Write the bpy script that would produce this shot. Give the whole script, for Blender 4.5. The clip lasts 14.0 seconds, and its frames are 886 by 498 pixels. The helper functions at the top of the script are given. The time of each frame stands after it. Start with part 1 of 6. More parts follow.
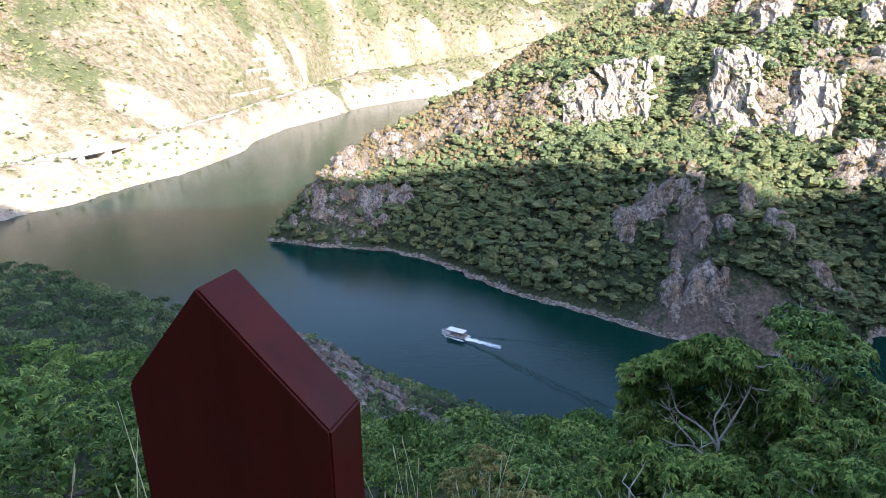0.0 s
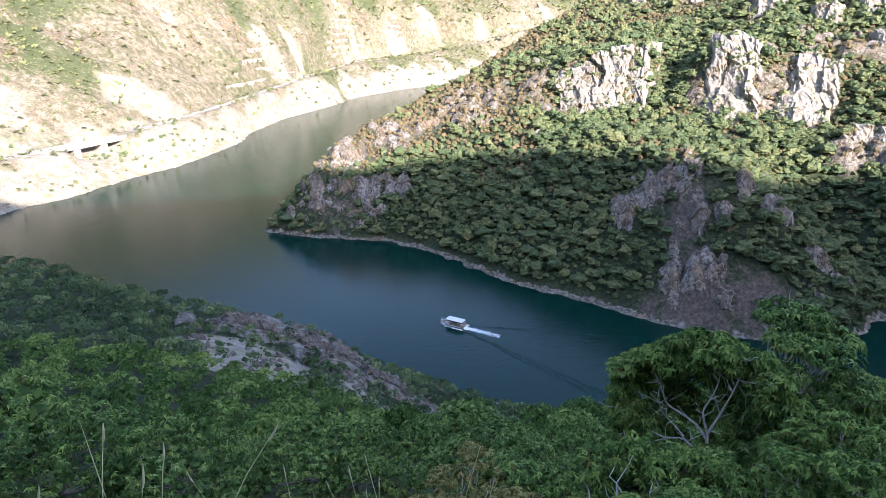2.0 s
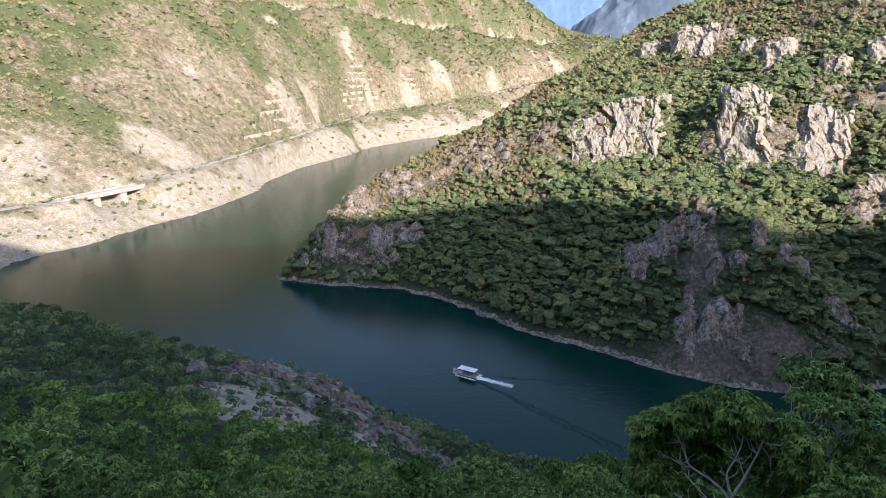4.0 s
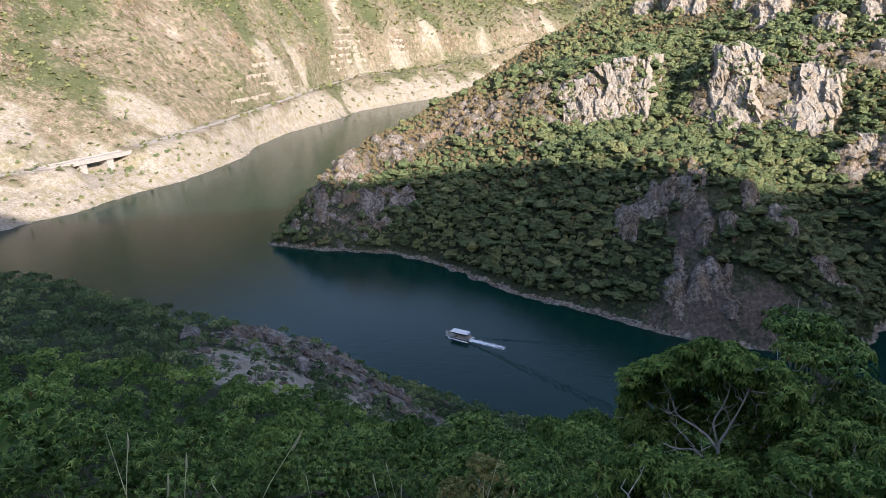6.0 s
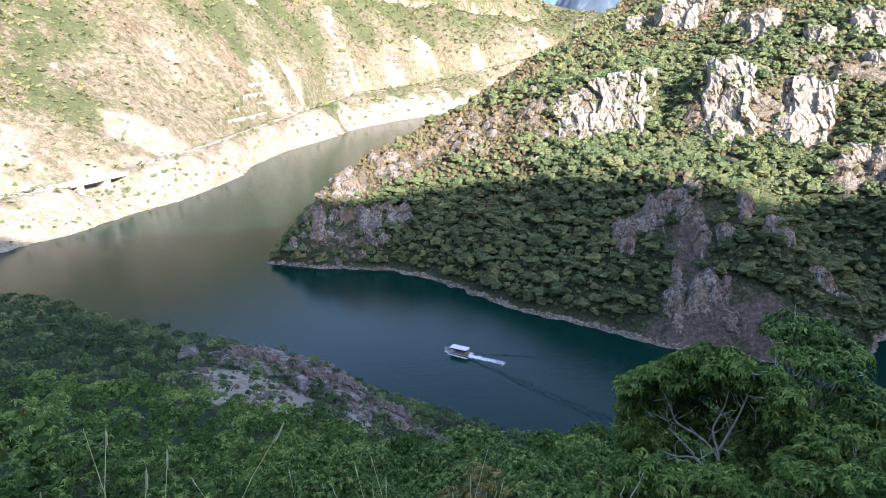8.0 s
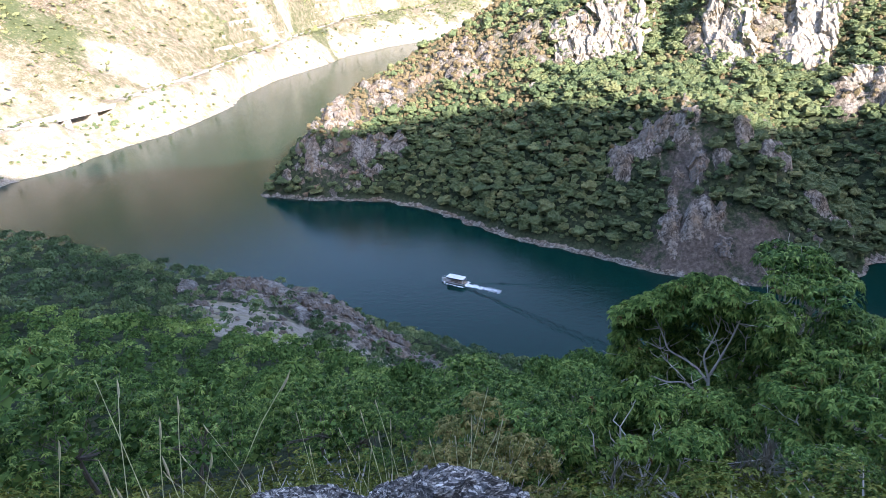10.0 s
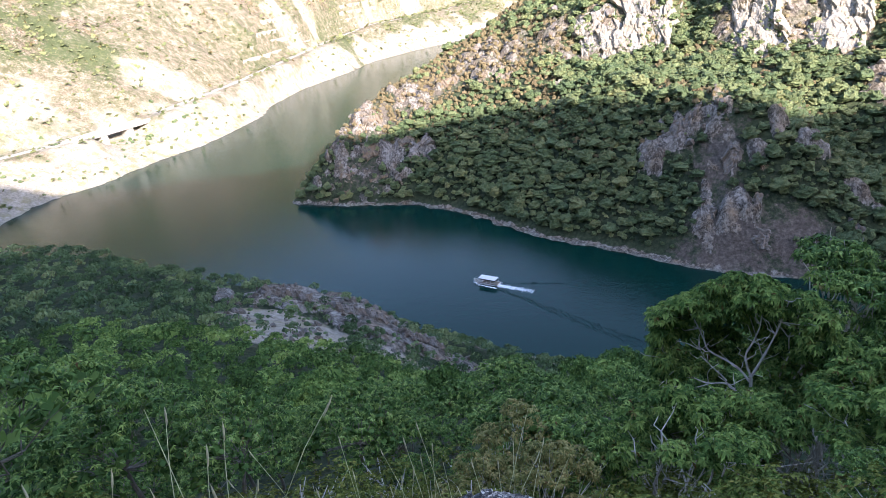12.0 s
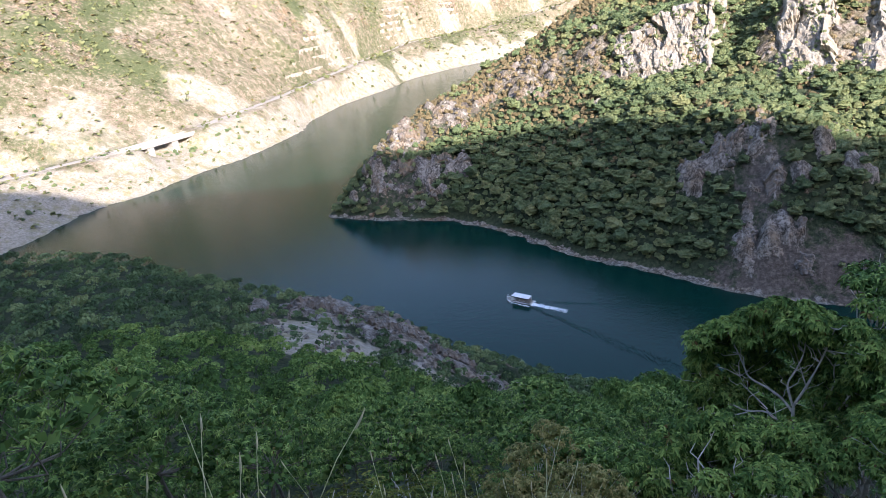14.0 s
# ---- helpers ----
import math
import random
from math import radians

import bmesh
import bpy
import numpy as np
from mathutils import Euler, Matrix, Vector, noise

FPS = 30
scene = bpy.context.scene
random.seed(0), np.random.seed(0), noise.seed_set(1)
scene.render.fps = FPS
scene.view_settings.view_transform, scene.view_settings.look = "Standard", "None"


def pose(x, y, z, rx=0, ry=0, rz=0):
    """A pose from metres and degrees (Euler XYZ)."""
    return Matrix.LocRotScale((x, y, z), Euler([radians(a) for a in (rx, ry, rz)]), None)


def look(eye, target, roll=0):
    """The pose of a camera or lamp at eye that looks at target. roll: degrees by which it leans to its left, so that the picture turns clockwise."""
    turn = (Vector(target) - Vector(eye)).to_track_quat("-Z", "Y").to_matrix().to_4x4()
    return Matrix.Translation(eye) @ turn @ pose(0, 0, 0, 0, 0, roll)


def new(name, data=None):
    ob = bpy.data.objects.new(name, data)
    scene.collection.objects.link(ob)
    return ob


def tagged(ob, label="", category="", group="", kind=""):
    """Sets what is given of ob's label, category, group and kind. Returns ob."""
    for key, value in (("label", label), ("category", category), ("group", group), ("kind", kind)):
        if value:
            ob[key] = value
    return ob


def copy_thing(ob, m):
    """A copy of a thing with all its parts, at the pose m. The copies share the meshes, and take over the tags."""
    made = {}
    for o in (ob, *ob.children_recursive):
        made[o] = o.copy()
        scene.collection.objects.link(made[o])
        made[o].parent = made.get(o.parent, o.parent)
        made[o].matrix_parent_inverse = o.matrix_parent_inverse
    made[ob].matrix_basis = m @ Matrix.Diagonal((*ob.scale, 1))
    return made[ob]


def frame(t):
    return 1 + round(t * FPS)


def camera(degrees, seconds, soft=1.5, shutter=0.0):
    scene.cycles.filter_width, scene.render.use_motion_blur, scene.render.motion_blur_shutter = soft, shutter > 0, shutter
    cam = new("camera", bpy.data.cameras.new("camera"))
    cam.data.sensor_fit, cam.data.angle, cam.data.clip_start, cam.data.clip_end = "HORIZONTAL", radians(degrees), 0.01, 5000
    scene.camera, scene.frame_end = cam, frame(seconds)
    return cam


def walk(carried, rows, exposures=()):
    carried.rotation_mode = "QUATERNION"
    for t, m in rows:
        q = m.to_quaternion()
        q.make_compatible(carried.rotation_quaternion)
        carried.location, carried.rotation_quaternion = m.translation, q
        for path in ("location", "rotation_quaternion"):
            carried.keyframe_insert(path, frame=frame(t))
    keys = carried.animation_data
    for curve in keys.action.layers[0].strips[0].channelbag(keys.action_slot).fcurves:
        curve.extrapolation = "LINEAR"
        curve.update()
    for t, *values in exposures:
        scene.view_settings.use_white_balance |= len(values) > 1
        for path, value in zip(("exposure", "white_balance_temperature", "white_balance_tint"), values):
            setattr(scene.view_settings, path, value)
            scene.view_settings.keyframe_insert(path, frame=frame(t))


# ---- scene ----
cam = camera(69.8, 14.0, soft=0.5)
walk(cam, [
    (0.0, pose(-0.125, -0.003, 131.875, 70.829, -0.010, -0.357)),
    (0.5, pose(0.005, -0.037, 131.906, 68.497, -1.151, -1.460)),
    (1.0, pose(0.023, -0.017, 131.916, 66.919, -1.352, 1.915)),
    (1.5, pose(0.038, 0.006, 131.961, 68.609, -0.638, 0.759)),
    (2.0, pose(0.051, 0.017, 132.007, 69.868, 0.517, -0.672)),
    (2.5, pose(0.058, 0.006, 132.071, 71.999, 0.549, 0.323)),
    (3.0, pose(0.012, 0.002, 132.127, 72.939, 0.265, 0.467)),
    (3.2, pose(-0.006, 0.003, 132.161, 73.521, 0.785, 0.710)),
    (5.3, pose(-0.051, -0.020, 132.176, 74.916, 0.261, 0.032)),
    (5.5, pose(-0.036, -0.022, 132.139, 77.494, 1.757, -0.390)),
    (6.0, pose(-0.019, -0.018, 132.008, 70.966, 1.012, -0.449)),
    (6.5, pose(0.012, -0.009, 131.951, 65.390, 1.491, -0.339)),
    (7.0, pose(0.014, -0.022, 131.911, 67.038, 1.556, -1.656)),
    (7.5, pose(0.018, 0.002, 131.888, 68.122, 1.789, -0.721)),
    (8.0, pose(0.045, -0.025, 131.874, 72.412, 1.762, -0.884)),
    (8.5, pose(0.052, -0.020, 131.864, 65.888, 3.256, -1.373)),
    (8.7, pose(0.050, -0.012, 131.847, 64.426, 2.950, -1.159)),
    (11.0, pose(0.019, -0.006, 132.050, 67.197, 2.514, -1.874)),
    (11.5, pose(0.013, 0.014, 132.053, 65.827, 4.172, -1.112)),
    (12.0, pose(0.018, 0.025, 132.050, 66.341, 5.196, 0.290)),
    (12.5, pose(-0.002, 0.036, 132.044, 66.714, 5.039, 1.539)),
    (13.0, pose(-0.041, 0.067, 132.052, 67.475, 4.580, 3.524)),
    (13.5, pose(-0.023, 0.051, 132.043, 67.383, 4.881, 2.513)),
    (14.0, pose(0.003, 0.033, 132.042, 68.118, 5.046, 3.672)),
], exposures=[(0.0, 2.2, 6200, 20), (1.0, 2.1, 6100, 20), (2.0, 2.05, 6100, 20), (3.0, 1.5, 6250, 20), (5.5, 1.4, 6450, 20), (6.0, 1.35, 6500, 20), (6.5, 1.95, 6300, 20), (7.0, 2.4, 6200, 20), (7.5, 2.5, 6150, 20), (8.0, 2.0, 6170, 20), (8.5, 1.8, 6200, 20), (8.7, 2.2, 6150, 20), (11.0, 2.25, 6150, 20), (14.0, 1.85, 6200, 20)])

# ---- world, sun ----
SUN_AZ, SUN_EL = 150.0, 25.0      # degrees clockwise from +y, and above the horizon
world = bpy.data.worlds.new("sky")
scene.world = world
world.use_nodes = True
wn = world.node_tree.nodes
wn.clear()
w_out = wn.new("ShaderNodeOutputWorld")
w_bg = wn.new("ShaderNodeBackground")
w_sky = wn.new("ShaderNodeTexSky")
w_sky.sky_type = "NISHITA"
w_sky.sun_disc = False
w_sky.sun_elevation = radians(SUN_EL)
w_sky.sun_rotation = radians(SUN_AZ)
w_sky.dust_density = 1.4
w_sky.ozone_density = 1.2
w_bg.inputs["Strength"].default_value = 0.135
w_map = wn.new("ShaderNodeTexCoord")
w_cloud = wn.new("ShaderNodeTexNoise")
w_cloud.inputs["Scale"].default_value, w_cloud.inputs["Detail"].default_value = 3.2, 7.0
w_ramp = wn.new("ShaderNodeValToRGB")
w_ramp.color_ramp.elements[0].position, w_ramp.color_ramp.elements[1].position = 0.42, 0.62
w_ramp.color_ramp.elements[1].color = (0.75, 0.75, 0.75, 1)
w_mix = wn.new("ShaderNodeMix")
w_mix.data_type = "RGBA"
w_mix.inputs[7].default_value = (4.6, 4.8, 5.2, 1)
world.node_tree.links.new(w_map.outputs["Generated"], w_cloud.inputs["Vector"])
world.node_tree.links.new(w_cloud.outputs["Fac"], w_ramp.inputs[0])
w_split = wn.new("ShaderNodeSeparateXYZ")
w_low = wn.new("ShaderNodeMapRange")
for w_key, w_value in (("From Min", 0.34), ("From Max", 0.12), ("To Min", 0.0), ("To Max", 1.0)):
    w_low.inputs[w_key].default_value = w_value
w_bank = wn.new("ShaderNodeMath")
w_bank.operation = "MULTIPLY"
world.node_tree.links.new(w_map.outputs["Generated"], w_split.inputs[0])
world.node_tree.links.new(w_split.outputs["Z"], w_low.inputs["Value"])
world.node_tree.links.new(w_low.outputs[0], w_bank.inputs[0])
world.node_tree.links.new(w_ramp.outputs[0], w_bank.inputs[1])
world.node_tree.links.new(w_bank.outputs[0], w_mix.inputs[0])
world.node_tree.links.new(w_sky.outputs[0], w_mix.inputs[6])
world.node_tree.links.new(w_mix.outputs[2], w_bg.inputs[0])
world.node_tree.links.new(w_bg.outputs[0], w_out.inputs[0])

sun = new("sun", bpy.data.lights.new("sun", "SUN"))
sun.data.energy, sun.data.angle, sun.data.color = 3.6, radians(0.53), (1.0, 0.93, 0.82)
SUN_DIR = Vector((math.sin(radians(SUN_AZ)) * math.cos(radians(SUN_EL)), math.cos(radians(SUN_AZ)) * math.cos(radians(SUN_EL)), math.sin(radians(SUN_EL))))
sun.matrix_world = look(SUN_DIR * 900, (0, 0, 0))

# ---- plan of the valley: lines in x, y, z ----
rng = np.random.default_rng(7)


def polar(az, d, z):
    """A place at bearing az (degrees from +y to +x), d metres away."""
    return (d * math.sin(radians(az)), d * math.cos(radians(az)), z)


SHORE_LEFT = [(-520, -400), (-460, -150), (-400, 100), (-360, 250), (-320, 385), (-321, 440), (-311, 464), (-288, 493), (-280, 536), (-247, 596), (-234, 654), (-222, 721), (-231, 778), (-217, 889),
              (-166, 1027), (-142, 1135), (-67, 1255), (25, 1364), (110, 1470), (190, 1640), (330, 1850)]
SHORE_NEAR = [(-380, -400), (-300, -150), (-235, 60), (-228, 190), (-190, 262), (-130, 262), (-70, 238), (0, 208), (45, 184), (95, 172), (140, 176), (210, 176), (300, 150), (420, 60), (560, -60)]
SHORE_FAR = [(600, 60), (470, 150), (330, 215), (240, 250), (196, 262), (186, 246), (149, 237), (118, 249), (99, 259), (73, 284), (46, 301), (22, 327), (-6, 360), (-38, 379), (-82, 387), (-116, 399),
             (-98, 440), (-62, 520), (-22, 610), (20, 700), (60, 850), (110, 1100), (160, 1340), (220, 1480), (360, 1700)]


def flat(line, z):
    return [(x, y, z) for x, y in line]


ROAD_LOW = [polar(-44, 600, 26), polar(-31.6, 626, 28.5), polar(-25.4, 680, 31), polar(-18.8, 810, 33), polar(-11, 1120, 40), polar(-7, 1300, 50), polar(-0.9, 1500, 51), polar(7.6, 1750, 92), polar(12, 2000, 110)]
ROAD_HIGH = [polar(-60, 900, 230), polar(-40, 1000, 235), polar(-21.4, 1150, 240), polar(-15.4, 1350, 247), polar(-8.9, 1550, 250), polar(-3.6, 1750, 233), polar(5.2, 2000, 198), polar(10, 2150, 177)]
LINES = [
    flat(SHORE_LEFT, 0), flat(SHORE_NEAR, 0), flat(SHORE_FAR, 0),
    # river bed
    flat([(-450, -400), (-380, -150), (-315, 100), (-290, 250), (-250, 350), (-200, 430), (-150, 600), (-100, 800), (-40, 1050), (40, 1260), (180, 1500), (340, 1780)], -16),
    flat([(-200, 350), (-80, 320), (20, 262), (90, 215), (190, 208), (320, 180), (480, 90)], -14),
    # ridge of the headland, from its tip to the summit
    [(-113, 400, 2), polar(-13.3, 418, 14), polar(-11.1, 428, 32), polar(-9.5, 440, 41), polar(-6.8, 460, 51), polar(-2.1, 498, 65), polar(1, 530, 76), polar(6.1, 580, 101),
     polar(11, 640, 128), polar(16.5, 700, 166), polar(22.1, 720, 189), polar(26, 730, 218), polar(34, 720, 245), polar(48, 720, 280), polar(70, 760, 300)],
    # cliffs of the headland, foot and head
    [polar(9.8, 446, 68), polar(12.5, 440, 68), polar(15.5, 436, 68), polar(18.4, 434, 69)],
    [polar(10.3, 466, 94), polar(13, 462, 104), polar(15.8, 460, 109), polar(18.4, 461, 111)],
    [polar(22.2, 420, 66), polar(24.5, 415, 67), polar(27.0, 414, 68)],
    [polar(22.6, 456, 113), polar(24.5, 453, 115), polar(26.8, 453, 111)],
    [polar(27.4, 418, 69), polar(30, 418, 69), polar(32.4, 423, 71)],
    [polar(27.6, 453, 106), polar(30, 453, 105), polar(32.2, 456, 101)],
    [polar(19, 430, 66), polar(20, 480, 90), polar(20.5, 560, 130)],
    # rocky dome and the spur that falls from it to the inlet
    [polar(8, 420, 56), polar(14, 385, 60), polar(20, 352, 61), polar(23, 340, 61), polar(25.1, 334, 60), polar(26.7, 330, 55), polar(27.3, 328, 47.5), polar(28.9, 326, 44), polar(30.8, 323, 34.5), polar(33, 320, 25.5), polar(35.4, 316, 13), polar(36.7, 311, 3)],
    # side valley behind that spur
    [polar(28, 372, 46), polar(30, 370, 36), polar(33.5, 362, 19), polar(37, 350, 3)],
    [polar(30, 400, 56), polar(36, 400, 62), polar(44, 410, 76)],
    # near hillside below the camera
    [(0, -30, 146), (0, -6, 131.6), (0, 2, 130.2), (0, 6, 127.5), (0, 15, 119), (0, 30, 107.5), (0, 60, 83), (0, 110, 45), (0, 150, 23), (0, 176, 10)],
    [polar(-36, 30, 105), polar(-36, 60, 93), polar(-35, 120, 76), polar(-36.6, 230, 59)],
    [polar(-20, 30, 106), polar(-20, 70, 84), polar(-20, 120, 64), polar(-20, 195, 39)],
    [polar(20, 16, 117), polar(21, 40, 103), polar(22, 80, 76), polar(22, 120, 46), polar(24, 165, 12)],
    [polar(42, 16, 119), polar(42, 50, 104), polar(44, 110, 76), polar(48, 190, 30)],
    # crest of the near spur
    [polar(-52, 230, 72), polar(-36.6, 228, 60), polar(-32.3, 224, 55), polar(-29.3, 214, 50), polar(-26, 205, 48), polar(-19.7, 195, 41), polar(-17.2, 193, 35.5), polar(-14.6, 191, 35), polar(-12.2, 189, 35), polar(-11.3, 188, 27), polar(-8.8, 185, 25), polar(-5.9, 181, 19), polar(-3.2, 178, 16), polar(-0.9, 176, 12)],
    # mountain behind the camera
    [(-900, -350, 380), (-500, -300, 345), (-200, -240, 392), (60, -240, 387), (98, -240, 375), (286, -240, 389), (306, -240, 390), (326, -240, 388), (345, -240, 390), (367, -240, 394), (397, -240, 393), (411, -240, 395), (425, -240, 383), (436, -240, 373), (442, -240, 364), (448, -240, 356), (454, -240, 346), (458, -240, 342), (490, -240, 345), (522, -240, 348), (540, -240, 345), (559, -240, 346), (800, -250, 360), (1300, -400, 420)],
    [(-300, -120, 200), (-100, -100, 205), (100, -95, 210), (300, -90, 195)],
    # road along the left bank
    ROAD_LOW[:2], ROAD_LOW[2:], [polar(-30.6, 634, 15), polar(-28, 650, 13), polar(-26.6, 668, 15)],
    [polar(-36, 560, 8), polar(-30, 590, 7), polar(-26.5, 622, 6)],
    # left mountain: upper road and crest
    ROAD_HIGH,
    [polar(-70, 1300, 520), polar(-45, 1450, 520), polar(-25, 1750, 580), polar(-10, 2000, 570), polar(0.5, 2100, 458), polar(3.8, 2150, 366), polar(8.1, 2250, 270), polar(11.5, 2350, 165), polar(16, 2500, 140)],
    [(1400, 1800, 420), (900, 1500, 330), (500, 1700, 200), (1400, 900, 430), (1400, 200, 420)],
    [(-1450, -300, 560), (-1450, 800, 620), (-1450, 2500, 700), (-400, 2650, 640)],
]

X0, X1, Y0, Y1 = -1500.0, 1500.0, -700.0, 2700.0


def relax(step, start=None, rounds=400):
    """Heights on a grid, stretched smoothly between the lines of the plan."""
    nx, ny = int((X1 - X0) / step) + 1, int((Y1 - Y0) / step) + 1
    total, count = np.zeros((ny, nx)), np.zeros((ny, nx))
    for line in LINES:
        pts = np.array(line, float)
        for a, b in zip(pts[:-1], pts[1:]):
            n = int(np.hypot(*(b - a)[:2]) / step * 2) + 2
            q = a + (b - a) * np.linspace(0, 1, n)[:, None]
            i = np.round((q[:, 0] - X0) / step).astype(int)
            j = np.round((q[:, 1] - Y0) / step).astype(int)
            ok = (i >= 0) & (i < nx) & (j >= 0) & (j < ny)
            np.add.at(total, (j[ok], i[ok]), q[ok, 2])
            np.add.at(count, (j[ok], i[ok]), 1)
    fixed = count > 0
    value = total / np.maximum(count, 1)
    if start is None:
        h = np.where(fixed, value, 100.0)
    else:
        gy = np.linspace(0, start.shape[0] - 1.001, ny)
        gx = np.linspace(0, start.shape[1] - 1.001, nx)
        j, i = gy.astype(int)[:, None], gx.astype(int)[None]
        v, u = (gy - gy.astype(int))[:, None], (gx - gx.astype(int))[None]
        h = (start[j, i] * (1 - u) + start[j, i + 1] * u) * (1 - v) + (start[j + 1, i] * (1 - u) + start[j + 1, i + 1] * u) * v
    h = np.where(fixed, value, h)
    for _ in range(rounds):
        p = np.pad(h, 1, mode="edge")
        mean = (p[:-2, 1:-1] + p[2:, 1:-1] + p[1:-1, :-2] + p[1:-1, 2:]) / 4
        h = np.where(fixed, value, mean)
    return h


GRID_STEP = 5.0
grid = None
for grid_step, grid_rounds in ((40.0, 1500), (20.0, 600), (10.0, 300), (GRID_STEP, 120)):
    grid = relax(grid_step, grid, grid_rounds)
for _ in range(1):
    pad = np.pad(grid, 1, mode="edge")
    grid = 0.5 * grid + 0.125 * (pad[:-2, 1:-1] + pad[2:, 1:-1] + pad[1:-1, :-2] + pad[1:-1, 2:])


def base_height(x, y):
    gx = np.clip((x - X0) / GRID_STEP, 0, grid.shape[1] - 1.001)
    gy = np.clip((y - Y0) / GRID_STEP, 0, grid.shape[0] - 1.001)
    i, j = gx.astype(int), gy.astype(int)
    u, v = gx - i, gy - j
    return (grid[j, i] * (1 - u) + grid[j, i + 1] * u) * (1 - v) + (grid[j + 1, i] * (1 - u) + grid[j + 1, i + 1] * u) * v


PERM = np.random.default_rng(3).permutation(4096)
GRAD = np.random.default_rng(4).normal(size=(4096, 3))
GRAD /= np.linalg.norm(GRAD, axis=1)[:, None]


def perlin(x, y, z=0.0):
    """Gradient noise, about -0.7 to 0.7."""
    x, y, z = np.broadcast_arrays(np.asarray(x, float), np.asarray(y, float), np.asarray(z, float))
    i, j, k = np.floor(x).astype(int), np.floor(y).astype(int), np.floor(z).astype(int)
    fx, fy, fz = x - i, y - j, z - k
    u, v, w = (t * t * t * (t * (t * 6 - 15) + 10) for t in (fx, fy, fz))
    out = 0
    for di in (0, 1):
        for dj in (0, 1):
            for dk in (0, 1):
                g = GRAD[PERM[(PERM[(PERM[(i + di) & 4095] + j + dj) & 4095] + k + dk) & 4095]]
                dot = g[..., 0] * (fx - di) + g[..., 1] * (fy - dj) + g[..., 2] * (fz - dk)
                out = out + dot * (u if di else 1 - u) * (v if dj else 1 - v) * (w if dk else 1 - w)
    return out


def fbm(x, y, size, octaves=4, z=0.0, ridged=False):
    out, amp, total = 0, 1.0, 0
    for o in range(octaves):
        n = perlin(x / size * 2 ** o + 17.3 * o, y / size * 2 ** o - 9.1 * o, z + 5.7 * o)
        out = out + amp * ((1 - 2.6 * np.abs(n)) if ridged else n * 1.5)
        total += amp
        amp *= 0.5
    return out / total


def smooth(a, b, v):
    t = np.clip((v - a) / (b - a), 0, 1)
    return t * t * (3 - 2 * t)


# bare rock on the headland and the near spur: bearing, distance, half width, half depth, strength
ROCKS = [(-11, 414, 24, 14, 0.85), (-6.5, 410, 22, 14, 0.85), (-3.5, 404, 10, 10, 0.75), (-8, 393, 26, 6, 0.75), (-9, 438, 26, 12, 1.0), (-4, 448, 20, 16, 1.0),
         (20, 333, 22, 13, 1.2), (22, 305, 9, 20, 0.85), (24, 316, 12, 8, 0.7), (24.5, 296, 9, 10, 0.6), (27.5, 340, 22, 10, 0.5), (23, 322, 16, 10, 0.65), (35, 272, 14, 12, 0.7),
         (13.5, 448, 30, 16, 1.2), (27.3, 438, 36, 22, 1.3), (8.5, 470, 26, 26, 0.65), (3, 480, 30, 30, 0.8), (21, 605, 40, 30, 0.85), (26, 556, 26, 20, 0.85), (30, 470, 20, 16, 0.85), (33.5, 468, 20, 20, 0.85), (34, 396, 20, 12, 1.0), (33, 590, 60, 40, 0.6), (26.8, 327, 8, 6, 0.95), (28.7, 324, 9, 6, 0.9), (34, 317, 12, 5, 0.75),
         (-18, 182, 17, 14, 1.5), (-12, 177, 17, 16, 1.5), (-6, 168, 15, 16, 1.5), (-1.5, 165, 10, 10, 1.2), (-24, 176, 10, 8, 0.8), (27, 690, 60, 30, 0.6)]
SCREE = [(-18.6, 152, 16, 16, 1.4), (-18.2, 130, 13, 15, 1.3), (-21, 142, 8, 9, 1.0), (-10, 146, 9, 10, 0.9), (-6, 140, 7, 9, 0.8)]
CLIFFS = [(13.5, 452, 34, 22, 1.2), (27.3, 440, 40, 26, 1.3)]
# thinly wooded brown slopes of the headland
BARE = [(-9, 404, 36, 16, 0.6), (20.5, 333, 18, 10, 0.7), (28, 268, 34, 18, 1.1), (24, 285, 22, 22, 1.15), (29.5, 290, 20, 11, 1.15), (20.3, 284, 8, 7, 0.9), (22.5, 318, 14, 18, 1.05), (32, 274, 24, 16, 0.8), (-8, 440, 34, 20, 0.9), (-3, 455, 30, 24, 0.8), (3, 475, 40, 26, 0.7)]
# pale scars and diggings on the left bank
SCARS = [(-23.6, 752, 48, 34, 1.8), (-13.5, 1060, 60, 60, 1.1), (-7.6, 1310, 40, 60, 1.2), (-3.4, 1450, 34, 50, 1.1), (-1, 1560, 60, 50, 0.9), (4, 1660, 60, 50, 0.8), (9, 1870, 110, 90, 1.1), (-35, 660, 60, 40, 1.2), (-12, 1150, 40, 40, 0.9), (-22.4, 955, 40, 18, 0.95), (-18.1, 1013, 34, 18, 0.95), (-14.6, 1264, 26, 28, 1.1), (-8.6, 1440, 13, 60, 1.1), (-10.1, 1592, 50, 36, 0.9), (-29.6, 820, 6, 60, 0.9), (-17.5, 1075, 20, 20, 0.9)]


